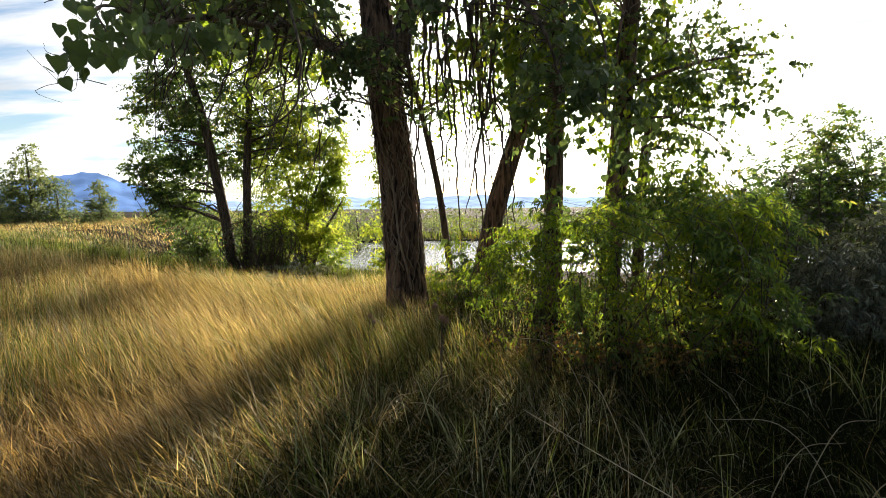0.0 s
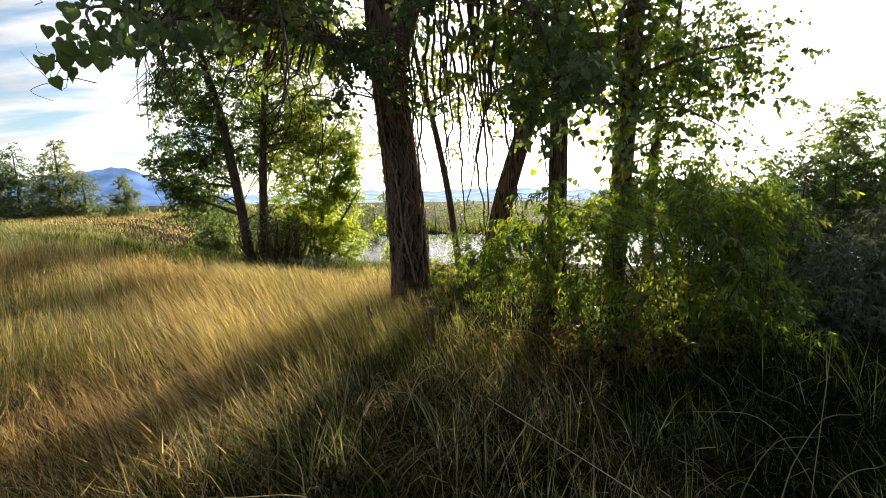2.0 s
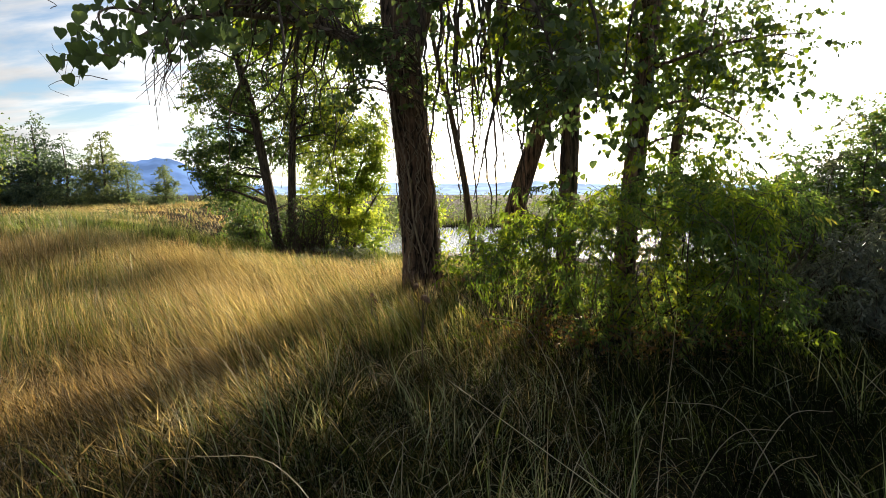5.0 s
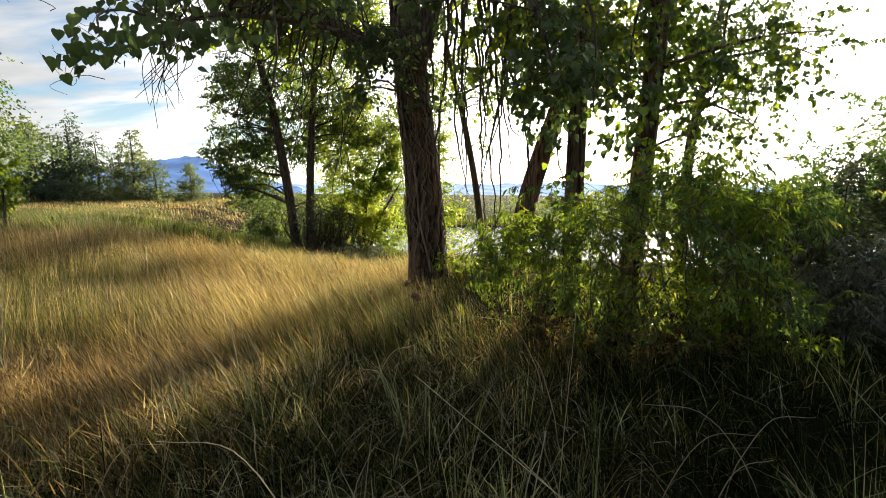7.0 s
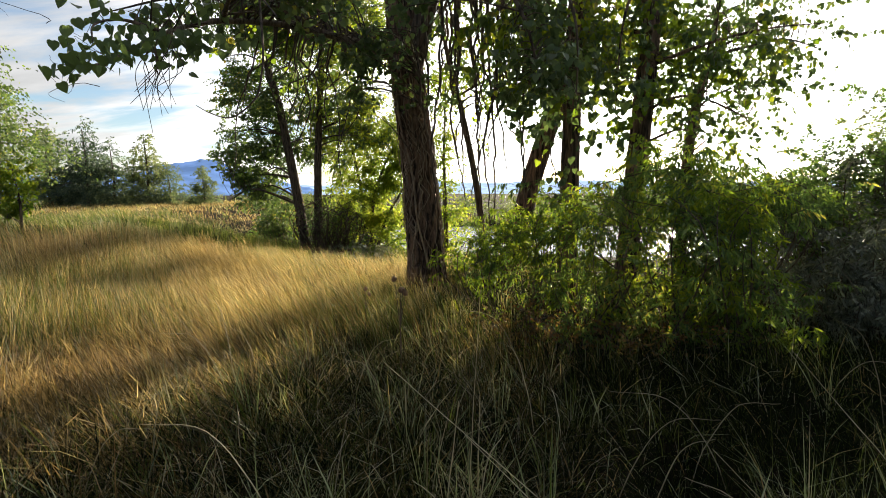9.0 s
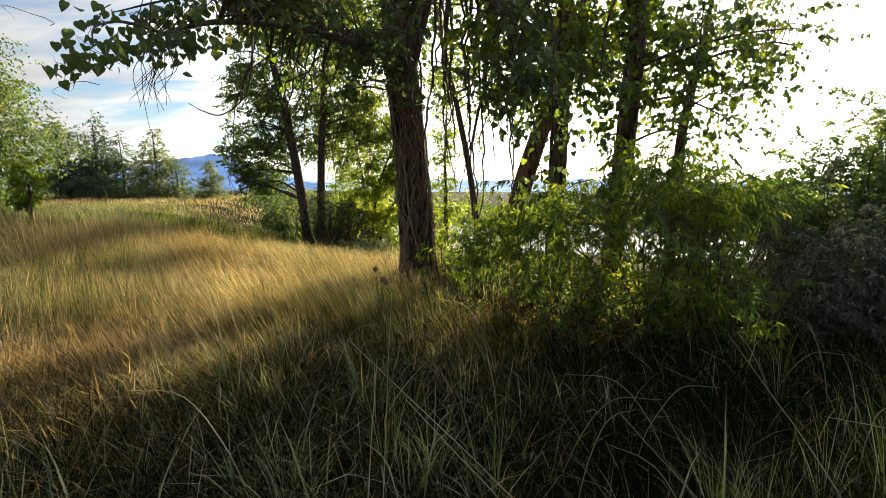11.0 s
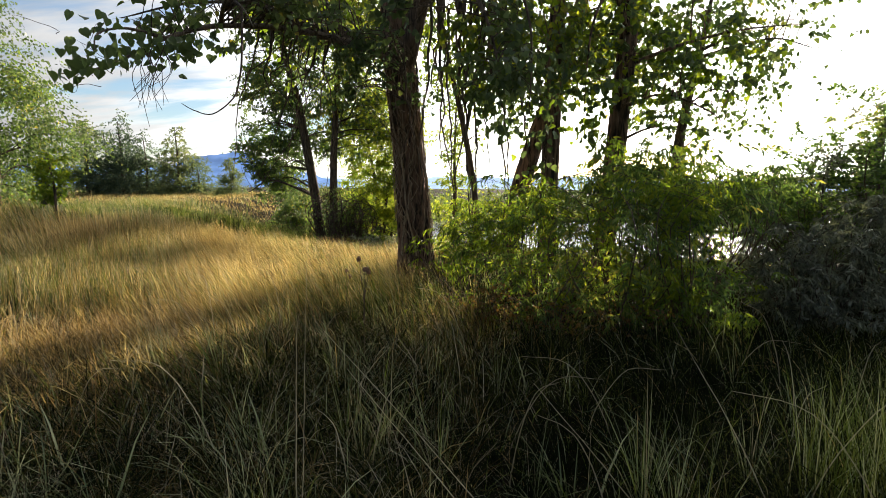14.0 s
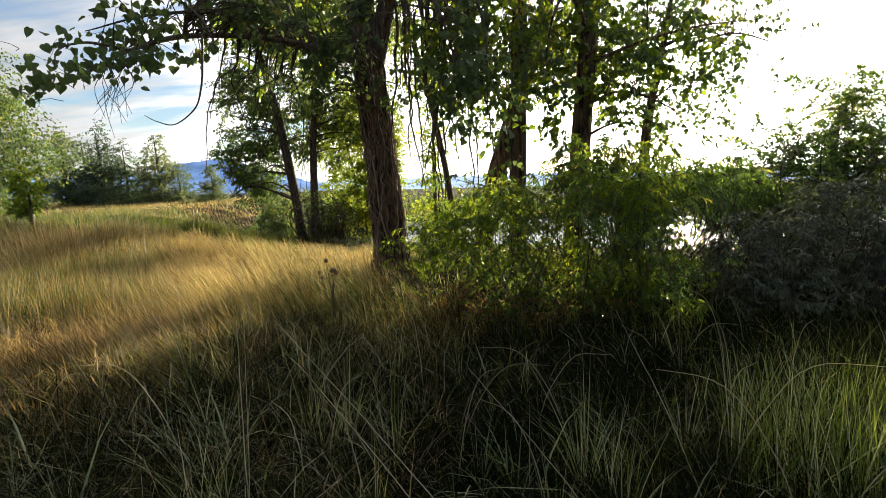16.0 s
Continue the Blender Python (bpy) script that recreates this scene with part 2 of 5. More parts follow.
def mesh_of(name, verts, faces_v, face_len, mats, index=None, smooth=False):
    """A mesh from flat numpy arrays: vertices, the corners of all faces in a row, the corner count of each face."""
    me = bpy.data.meshes.new(name)
    verts, faces_v, face_len = np.asarray(verts, np.float32), np.asarray(faces_v, np.int32), np.asarray(face_len, np.int32)
    me.vertices.add(len(verts))
    me.vertices.foreach_set("co", verts.ravel())
    me.loops.add(len(faces_v))
    me.loops.foreach_set("vertex_index", faces_v)
    me.polygons.add(len(face_len))
    me.polygons.foreach_set("loop_start", np.concatenate([[0], np.cumsum(face_len)[:-1]]).astype(np.int32))
    for m in mats:
        me.materials.append(m)
    if index is not None:
        me.polygons.foreach_set("material_index", np.asarray(index, np.int32))
    if smooth:
        me.polygons.foreach_set("use_smooth", np.ones(len(face_len), bool))
    me.update(calc_edges=True)
    me.validate()
    return me


def thing(name, label, category, group="", at=(0, 0, 0)):
    ob = new(name)
    ob.location = at
    ob.empty_display_size = 0.2
    return tagged(ob, label, category, group)


def part(name, me, parent, label=""):
    ob = new(name, me)
    ob.parent = parent
    ob.matrix_parent_inverse = Matrix.Translation(parent.location).inverted() if parent.parent is None else Matrix.Identity(4)
    return tagged(ob, label)


def curve_pts(ctrl, n):
    """n points of a smooth curve through the control points."""
    c = np.asarray(ctrl, float)
    if len(c) == 2:
        s = np.linspace(0, 1, n)[:, None]
        return c[0] * (1 - s) + c[1] * s
    p = np.vstack([2 * c[0] - c[1], c, 2 * c[-1] - c[-2]])
    u = np.linspace(0, len(c) - 1 - 1e-9, n)
    k = u.astype(int)
    s = (u - k)[:, None]
    a, b, d, e = p[k], p[k + 1], p[k + 2], p[k + 3]
    return 0.5 * (2 * b + (d - a) * s + (2 * a - 5 * b + 4 * d - e) * s ** 2 + (3 * b - a - 3 * d + e) * s ** 3)


class Tubes:
    """Collects round tapered stems into one mesh."""

    def __init__(self):
        self.v, self.f, self.n, self.nodes = [], [], 0, []

    def add(self, pts, radii, sides=6, bark=0.0, rng=None, keep=True):
        pts = np.asarray(pts, float)
        k = len(pts)
        radii = np.interp(np.linspace(0, 1, k), np.linspace(0, 1, len(radii)), radii)
        tan = np.gradient(pts, axis=0)
        tan /= np.linalg.norm(tan, axis=1)[:, None] + 1e-9
        ref = np.array([0.0, 1.0, 0.0]) if abs(tan[0][2]) > 0.7 else np.array([0.0, 0.0, 1.0])
        a = np.cross(tan, ref)
        a /= np.linalg.norm(a, axis=1)[:, None] + 1e-9
        b = np.cross(tan, a)
        ang = np.linspace(0, 2 * np.pi, sides, endpoint=False)
        rr = radii[:, None] * np.ones(sides)
        if bark:
            run = np.concatenate([[0], np.cumsum(np.linalg.norm(np.diff(pts, axis=0), axis=1))])[:, None]
            wob = ang[None, :] + 0.10 * np.sin(run * 3.1 + 5 * ang) + 0.07 * np.sin(run * 7.3 + 2 * ang)
            # plates: furrows that wander, split and close again along the stem
            turn = np.stack([np.cos(wob), np.sin(wob)], -1)
            nz = np.zeros(wob.shape)
            for amp, fr, fz, ph in ((1.0, 11.0, 2.6, 0.0), (0.8, 17.0, 4.1, 2.0), (0.5, 27.0, 7.7, 4.0), (0.3, 41.0, 13.0, 1.0)):
                nz += amp * np.sin(fr * turn[..., 0] + fz * run + ph + 1.3 * np.sin(fz * 0.7 * run + 3 * wob)) * np.sin(fr * turn[..., 1] - fz * 0.6 * run + 2 * ph)
            ridge = 1.6 * np.minimum(np.abs(nz) * 1.5, 0.75) + 0.12 * np.sin(run * 41 + 7 * wob)
            rr = rr + bark * (ridge - 0.8)
        ring = pts[:, None, :] + rr[..., None] * (np.cos(ang)[None, :, None] * a[:, None, :] + np.sin(ang)[None, :, None] * b[:, None, :])
        self.v.append(ring.reshape(-1, 3))
        i = np.arange(k - 1)[:, None] * sides
        j = np.arange(sides)[None, :]
        j2 = (j + 1) % sides
        q = np.stack([i + j, i + j2, i + sides + j2, i + sides + j], -1).reshape(-1, 4) + self.n
        self.f.append(q)
        self.n += k * sides
        if keep:
            self.nodes.append(np.hstack([pts, radii[:, None]]))
        return pts

    def mesh(self, name, m):
        f = np.vstack(self.f)
        return mesh_of(name, np.vstack(self.v), f.ravel(), np.full(len(f), 4), [m], smooth=True)


LEAF_SHAPES = {
    # broad triangular leaf with a pointed tip, folded along its middle
    "broad": (np.array([[0, 0, 0], [0.36, 0.0, 0.05], [0.5, 0.26, 0.07], [0.29, 0.68, 0.03], [0, 1.0, -0.06], [-0.29, 0.68, 0.03], [-0.5, 0.26, 0.07], [-0.36, 0.0, 0.05]]),
              [(0, 1, 2, 3, 4), (0, 4, 5, 6, 7)]),
    "oval": (np.array([[0, 0, 0], [0.34, 0.42, 0.06], [0, 1.0, 0], [-0.34, 0.42, 0.06]]), [(0, 1, 2), (0, 2, 3)]),
    # narrow leaf, arched along its length
    "lance": (np.array([[0, 0, 0], [0.12, 0.3, 0.03], [0.1, 0.62, 0.0], [0, 1.0, -0.14], [-0.1, 0.62, 0.0], [-0.12, 0.3, 0.03]]), [(0, 1, 2, 3), (0, 3, 4, 5)]),
}


def unit(v):
    return v / (np.linalg.norm(v, axis=-1, keepdims=True) + 1e-9)


def leaves_mesh(name, pos, along, normal, size, m, shape, rng, index=None):
    """Many leaves: each starts at pos, points along its own direction and faces its own normal."""
    base, faces = LEAF_SHAPES[shape]
    n = len(pos)
    y = unit(along)
    x = unit(np.cross(y, normal))
    z = np.cross(x, y)
    s = size * rng.uniform(0.6, 1.25, n)
    curl = rng.normal(1.0, 0.8, n)[:, None, None]
    v = pos[:, None, :] + s[:, None, None] * (base[None, :, 0, None] * x[:, None] + base[None, :, 1, None] * y[:, None] + curl * base[None, :, 2, None] * z[:, None])
    off = (np.arange(n) * len(base))[:, None]
    lens = np.array([len(f) for f in faces])
    flat = np.concatenate([np.array(f) for f in faces])
    fv = (flat[None, :] + off).ravel()
    mats = m if isinstance(m, list) else [m]
    idx = None if index is None else np.repeat(index, len(faces))
    return mesh_of(name, v.reshape(-1, 3), fv, np.tile(lens, n), mats, idx)


def spray_leaves(o, d, length, n, sag, hang, rng):
    """n leaves on either side of each twig that starts at o, runs along d and sags. Returns places, directions and normals."""
    k = len(o)
    down = np.array([0, 0, -1.0])
    u = np.clip((np.arange(n)[None, :] + 0.6 + rng.uniform(-0.35, 0.35, (k, n))) / n, 0.08, 1.0)[..., None]
    ln = length[:, None, None]
    p = o[:, None] + d[:, None] * ln * u + down * (sag * ln * u ** 2)
    tan = unit(d[:, None] + 2 * sag * u * down)
    up = unit(np.array([0, 0, 1.0]) + rng.normal(0, 0.7, (k, 3)))[:, None]
    side = unit(np.cross(tan, up)) * np.where(np.arange(n) % 2, 1.0, -1.0)[None, :, None]
    along = unit(tan * 0.55 + side * rng.uniform(0.3, 0.9, (k, n, 1)) + down * hang + rng.normal(0, 0.28, (k, n, 3)))
    face = unit(up + rng.normal(0, 0.65, (k, n, 3)))
    return p.reshape(-1, 3), along.reshape(-1, 3), face.reshape(-1, 3)


def spray_twigs(tubes, o, d, length, r0, sag):
    """Three-sided twigs for all sprays at once, added to a Tubes collection."""
    k, rows = len(o), 3
    u = np.linspace(0, 1, rows)[None, :, None]
    c = o[:, None] + d[:, None] * length[:, None, None] * u + np.array([0, 0, -1.0]) * (sag * length[:, None, None] * u ** 2)
    a = unit(np.cross(d, np.array([0.3, 0.5, 0.8])))
    b = np.cross(d, a)
    ang = np.arange(3) * 2 * np.pi / 3
    off = np.cos(ang)[None, None, :, None] * a[:, None, None] + np.sin(ang)[None, None, :, None] * b[:, None, None]
    v = c[:, :, None] + off * (r0 * (1 - 0.75 * u))[..., None]
    i = (np.arange(k) * rows * 3)[:, None, None] + (np.arange(rows - 1) * 3)[None, :, None]
    j, j2 = np.arange(3)[None, None, :], np.array([1, 2, 0])[None, None, :]
    q = np.stack([i + j, i + j2, i + 3 + j2, i + 3 + j], -1).reshape(-1, 4) + tubes.n
    tubes.v.append(v.reshape(-1, 3))
    tubes.f.append(q)
    tubes.n += k * rows * 3


def in_ellipsoids(blobs, n, rng, shell=0.55):
    """n places in the ellipsoids (cx, cy, cz, rx, ry, rz and a weight), more of them towards the outside, uneven in outline."""
    b = np.array([tuple(q) + (1,) * (7 - len(q)) for q in blobs], float)
    vol = b[:, 3] * b[:, 4] * b[:, 5] * b[:, 6]
    k = rng.choice(len(b), n, p=vol / vol.sum())
    d = rng.normal(0, 1, (n, 3))
    d /= np.linalg.norm(d, axis=1)[:, None]
    r = (shell ** 3 + (1 - shell ** 3) * rng.uniform(0, 1, n)) ** (1 / 3)
    lump = 1 + 0.22 * np.sin(d[:, 0] * 5 + k) * np.cos(d[:, 2] * 6 + 2 * k) + rng.normal(0, 0.08, n)
    return b[k, :3] + b[k, 3:6] * d * (r * lump)[:, None]


def clumped(blobs, n, rng, shell, size, open_share):
    """Places in the blobs that gather in clumps of about the given size, with open gaps between."""
    c = in_ellipsoids(blobs, int(n / (1 - open_share)) + 1, rng, shell)
    val = np.zeros(len(c))
    for q in range(7):
        w = unit(rng.normal(0, 1, 3)) * (2 * np.pi / size) * rng.uniform(0.7, 1.4)
        val += np.sin(c @ w + rng.uniform(0, 6.28))
    return c[val >= np.quantile(val, open_share)]


def crown(nodes, twigs, blobs, n_clusters, per, leaf, cluster_r, m, shape, rng, name="crown", droop=0.5, shell=0.55, twig_r=0.006, sag=0.12, max_twigs=400, hang=0.0, gaps=0.35, clump=0.7, fine=True, light=0.42):
    """Leafy sprays in the blobs, each on a twig that starts at the nearest stem node (x, y, z, radius)."""
    c = clumped(blobs, n_clusters, rng, shell, clump, gaps)
    if hang:
        # whole sprays hang lower than the rest, so that the underside is ragged
        c[:, 2] -= hang * np.maximum(0, np.sin(c[:, 0] * 4.3 + 1.7 * np.sin(c[:, 1] * 3.1)) * np.sin(c[:, 1] * 3.7 + c[:, 0])) * 2.2 + rng.exponential(0.25 * hang, len(c))
    n_clusters = len(c)
    out = np.zeros((n_clusters, 3))
    for n, i in enumerate(rng.permutation(n_clusters)):
        gap2 = np.linalg.norm(nodes[:, :3] - c[i], axis=1)
        d = np.linalg.norm(nodes[:, :3] - c[i] + np.array([0, 0, 0.35 * gap2.min()]), axis=1)
        j = int(np.argmin(d + rng.uniform(0, 0.4, len(d))))
        a = nodes[j, :3]
        gap = np.linalg.norm(c[i] - a)
        out[i] = (c[i] - a) / (gap + 1e-6)
        if n < max_twigs:
            mid = (a + c[i]) / 2 + np.array([0, 0, sag * gap]) + rng.normal(0, 0.05 * gap, 3)
            r0 = min(nodes[j, 3] * 0.6, twig_r * (1 + 1.4 * gap))
            twigs.add(curve_pts([a, mid, c[i]], 6), [r0, r0 * 0.35], 4, keep=False)
    k = 3
    d = unit(np.repeat(out, k, 0) * 0.5 + rng.normal(0, 0.6, (n_clusters * k, 3)) * (1, 1, 0.6))
    o = np.repeat(c, k, 0)
    ln = cluster_r * rng.uniform(1.2, 2.6, len(o))
    if fine:
        spray_twigs(twigs, o, d, ln, twig_r * 0.4, 0.35)
    per3 = max(2, round(per / k))
    pos, along, face = spray_leaves(o, d, ln, per3, 0.35, droop, rng)
    idx = np.repeat(rng.random(len(o)) < light, per3).astype(int) if isinstance(m, list) else None
    return leaves_mesh(name, pos, along, face, leaf, m, shape, rng, idx)


def single_tube(name, pts, radii, sides, m, parent, bark=0.0, label=""):
    """One stem as a part of its own. Returns its nodes (x, y, z, radius)."""
    tb = Tubes()
    tb.add(pts, radii, sides, bark=bark)
    part(name, tb.mesh(name, m), parent, label)
    return tb.nodes[0]

# ---- ground, pond and far hills ----
WATER_Z = -1.65


def ground_z(x, y):
    x, y = np.asarray(x, float), np.asarray(y, float)
    shore = smoothstep(-19, -9, x + 0.12 * (y - 20))
    drop = -1.5 * smoothstep(9.5, 21.5, y + 0.1 * np.clip(x, -10, 10)) * shore
    rise = 0.55 * smoothstep(7.5, 15, -x) * smoothstep(4, 13, y) * (1 - 0.8 * smoothstep(17, 24, y) * shore) + 0.3 * smoothstep(20, 38, y) * (1 - shore)
    # the pond's bed and its far bank
    cx, cy = x - 6.0, y - 38.5
    e = np.sqrt((cx / 26.0) ** 2 + (cy / 12.5) ** 2) + 0.05 * np.sin(x * 0.55) + 0.04 * np.sin(x * 0.23 + 1.7) + 0.03 * np.sin(y * 0.6)
    bed = -1.1 * (1 - smoothstep(0.82, 1.12, e)) * shore
    back = 0.9 * smoothstep(56, 140, y) * shore
    bumps = 0.05 * np.sin(x * 1.3 + 0.7 * y) + 0.05 * np.sin(1.9 * y - 0.6 * x + 1.0) + 0.03 * np.sin(3.7 * x + 1.1) * np.sin(3.1 * y)
    mound = 0.2 * np.exp(-(((x + 11.0) / 3.5) ** 2 + ((y - 19.0) / 3.0) ** 2))
    knoll = 0.55 * np.exp(-(((x + 8.0) / 3.0) ** 2 + ((y - 10.2) / 2.4) ** 2))
    low = -0.28 * (1 - smoothstep(9, 17, y)) * (1 - smoothstep(9, 14, -x))
    return drop + rise + bed + back + bumps + mound + knoll + low


def build_ground():
    def axis(lo, hi, dense_lo, dense_hi, step):
        mid = np.arange(dense_lo, dense_hi + step, step)
        left = dense_lo - np.geomspace(step * 1.3, dense_lo - lo, 36)[::-1]
        right = dense_hi + step + np.geomspace(step * 1.3, hi - dense_hi, 36)
        return np.concatenate([left, mid, right])
    xs, ys = axis(-5000, 5000, -32, 34, 0.8), axis(-5000, 5000, -6, 60, 0.8)
    X, Y = np.meshgrid(xs, ys)
    v = np.stack([X, Y, ground_z(X, Y)], -1).reshape(-1, 3)
    nx, ny = len(xs), len(ys)
    i = (np.arange(ny - 1)[:, None] * nx + np.arange(nx - 1)[None, :]).ravel()
    f = np.stack([i, i + 1, i + nx + 1, i + nx], 1)
    ob = new("ground", mesh_of("ground", v, f.ravel(), np.full(len(f), 4), [SOIL], smooth=True))
    tagged(ob, "uneven meadow ground of dry soil and thatch sloping to a pond", "ground", kind="structure")


def build_water():
    xs, ys = np.linspace(-40, 60, 41), np.linspace(15, 62, 21)
    X, Y = np.meshgrid(xs, ys)
    v = np.stack([X, Y, np.full(X.shape, WATER_Z)], -1).reshape(-1, 3)
    i = (np.arange(20)[:, None] * 41 + np.arange(40)[None, :]).ravel()
    f = np.stack([i, i + 1, i + 42, i + 41], 1)
    ob = new("water", mesh_of("water", v, f.ravel(), np.full(len(f), 4), [WATER]))
    tagged(ob, "calm pond water reflecting the bright sky", "pond", kind="structure")


def build_hills(name, label, dist, az0, az1, heights, m, seed):
    """A ridge across the distance; heights: pairs of degrees to the right of ahead and degrees above the level."""
    rng = np.random.default_rng(seed)
    n, k = 160, 10
    az = np.linspace(az0, az1, n)
    el = np.interp(az, [h[0] for h in heights], [h[1] for h in heights])
    el = el + 0.07 * np.sin(az * 2.1 + seed) + 0.05 * np.sin(az * 5.3) + rng.normal(0, 0.018, n)
    el = np.maximum(el, 0.0)
    a = np.radians(az)
    rows = []
    for j in range(k):
        s = j / (k - 1)
        d = dist * (1 + 0.22 * (s - 1))
        z = dist * np.tan(np.radians(el)) * s ** 1.3 + dist * 0.004 * np.sin(az * 3 + j) * s * (1 - s)
        rows.append(np.stack([np.sin(a) * d, np.cos(a) * d, z - (1 - s) * 12], 1))
    v = np.concatenate(rows)
    i = (np.arange(k - 1)[:, None] * n + np.arange(n - 1)[None, :]).ravel()
    f = np.stack([i, i + 1, i + n + 1, i + n], 1)
    ob = new(name, mesh_of(name, v, f.ravel(), np.full(len(f), 4), [m], smooth=True))
    tagged(ob, label, "mountain", kind="structure")


build_ground()
build_water()
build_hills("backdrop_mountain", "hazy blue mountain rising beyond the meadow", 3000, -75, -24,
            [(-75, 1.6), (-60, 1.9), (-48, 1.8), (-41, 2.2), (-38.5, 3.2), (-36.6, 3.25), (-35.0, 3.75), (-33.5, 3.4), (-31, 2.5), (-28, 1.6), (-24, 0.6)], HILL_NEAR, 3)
build_hills("backdrop_ridge", "long ridge in haze-pale blue on the horizon beyond the pond", 4300, -60, 60,
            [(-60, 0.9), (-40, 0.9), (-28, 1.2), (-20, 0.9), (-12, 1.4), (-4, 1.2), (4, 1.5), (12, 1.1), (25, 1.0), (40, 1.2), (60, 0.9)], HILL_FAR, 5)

# ---- trees ----


def big_cottonwood():
    rng = np.random.default_rng(11)
    t = thing("cottonwood_tree", "large cottonwood with furrowed brown bark and drooping leafy limbs", "tree", at=(-0.66, 8.7, 0))
    path = curve_pts([(-0.6, 8.7, -0.6), (-0.66, 8.7, 0.5), (-0.74, 8.7, 1.7), (-0.86, 8.7, 2.9), (-1.0, 8.72, 4.1), (-1.13, 8.8, 5.4), (-1.2, 8.9, 7.2), (-1.1, 9.1, 9.5)], 210)
    trunk = single_tube("trunk", path, [0.42, 0.315, 0.29, 0.28, 0.275, 0.23, 0.19, 0.12], 180, BARK, t, bark=0.042)
    nodes = [trunk[90:]]

    def limb(ctrl, radii, sides=10, bark=0.003, label="", n=40, m=BARK_DARK):
        nodes.append(single_tube("limb", curve_pts(ctrl, n), radii, sides, m, t, bark, label))

    # low limb that reaches out over the meadow, ending in hanging twigs
    limb([(-0.95, 8.55, 3.75), (-1.3, 8.4, 4.02), (-1.88, 7.7, 4.1), (-2.21, 6.8, 4.01), (-2.51, 5.6, 3.71), (-2.51, 4.6, 3.27), (-2.29, 3.6, 2.73), (-2.19, 2.95, 2.5)],
         [0.12, 0.085, 0.06, 0.045, 0.034, 0.024, 0.012, 0.004], 12, 0.004, "long low limb with peeling grey bark", 70, TWIG)
    limb([(-2.0, 7.4, 4.08), (-2.5, 6.6, 4.3), (-3.2, 5.9, 4.15), (-3.8, 5.3, 3.8)], [0.05, 0.03, 0.02, 0.006], 8)
    limb([(-2.5, 5.6, 3.7), (-1.9, 4.9, 3.75), (-1.3, 4.3, 3.45), (-0.9, 3.9, 3.1)], [0.035, 0.02, 0.012, 0.005], 7)
    limb([(-2.5, 4.6, 3.27), (-2.45, 4.0, 3.2), (-2.3, 3.5, 3.0), (-2.05, 3.2, 2.75)], [0.022, 0.014, 0.009, 0.004], 7)
    # second stem that forks off and rises out of view
    limb([(-0.9, 8.7, 3.7), (-0.62, 8.6, 4.6), (-0.3, 8.5, 5.6), (0.1, 8.4, 7.2), (0.3, 8.2, 9.0)], [0.2, 0.17, 0.15, 0.12, 0.07], 24, 0.008, "thick forked stem", 60)
    limb([(-0.5, 8.55, 5.0), (0.0, 7.4, 5.0), (0.6, 6.4, 4.5), (1.1, 5.7, 3.6), (1.35, 5.6, 2.7)], [0.08, 0.06, 0.04, 0.02, 0.006], 8)
    limb([(-1.1, 8.8, 5.2), (-1.9, 9.4, 5.9), (-3.0, 9.8, 6.2), (-4.2, 9.6, 5.8)], [0.09, 0.06, 0.04, 0.015], 8)
    limb([(0.6, 6.4, 4.5), (1.3, 5.7, 4.2), (1.65, 5.35, 3.4), (1.68, 5.3, 2.4)], [0.04, 0.026, 0.014, 0.004], 7)
    # thin bare branches that hang beside the trunk
    for k in range(30):
        x0 = rng.uniform(-0.5, 1.1)
        y0 = rng.uniform(7.4, 9.2)
        z0 = rng.uniform(4.6, 5.4)
        z1 = rng.uniform(0.9, 3.4)
        dx = rng.normal(0, 0.3)
        pts = curve_pts([(x0, y0, z0), (x0 + 0.3 * dx, y0, (z0 * 2 + z1) / 3 + 0.1), (x0 + dx, y0 + rng.normal(0, 0.1), (z0 + 2 * z1) / 3), (x0 + dx * 1.1 + rng.normal(0, 0.12), y0, z1)], 28)
        pts += np.cumsum(rng.normal(0, 0.02, pts.shape), 0)
        nodes.append(single_tube("hanging_branch", pts, [0.03, 0.022, 0.016, 0.007], 5, BARK_DARK, t))
    for k in range(20):
        y0 = rng.uniform(6.4, 8.6)
        x0, z0 = float(np.interp(y0, [6.8, 7.7, 8.4], [-2.21, -1.88, -1.3])) + rng.normal(0, 0.18), 4.05
        z1 = rng.uniform(1.1, 3.3)
        pts = curve_pts([(x0, y0, z0), (x0 - 0.1, y0, z0 - 0.5), (x0 - rng.uniform(-0.2, 0.5), y0, (z0 + z1) / 2), (x0 - rng.uniform(-0.3, 0.7), y0 - 0.2, z1)], 22)
        pts += np.cumsum(rng.normal(0, 0.014, pts.shape), 0)
        single_tube("hanging_branch", pts, [0.018, 0.012, 0.009, 0.004], 5, BARK_DARK, t)
    limb([(-1.25, 4.25, 3.4), (-1.07, 3.95, 2.85), (-1.07, 3.9, 2.62), (-1.08, 3.8, 2.41), (-1.24, 3.7, 2.25), (-1.36, 3.6, 2.27), (-1.46, 3.55, 2.33)], [0.012, 0.010, 0.006, 0.003], 6, 0, "bare twig curling upwards at its tip")
    twigs = Tubes()
    for k in range(18):
        a = np.array([-1.95, 3.75, 2.85]) + rng.normal(0, 0.08, 3)
        twigs.add(curve_pts([a, a + (rng.normal(-0.03, 0.06), rng.normal(0, 0.06), -0.2), a + (rng.normal(-0.12, 0.13), rng.normal(0, 0.1), -rng.uniform(0.3, 0.55))], 8), [0.005, 0.0025], 4, keep=False)
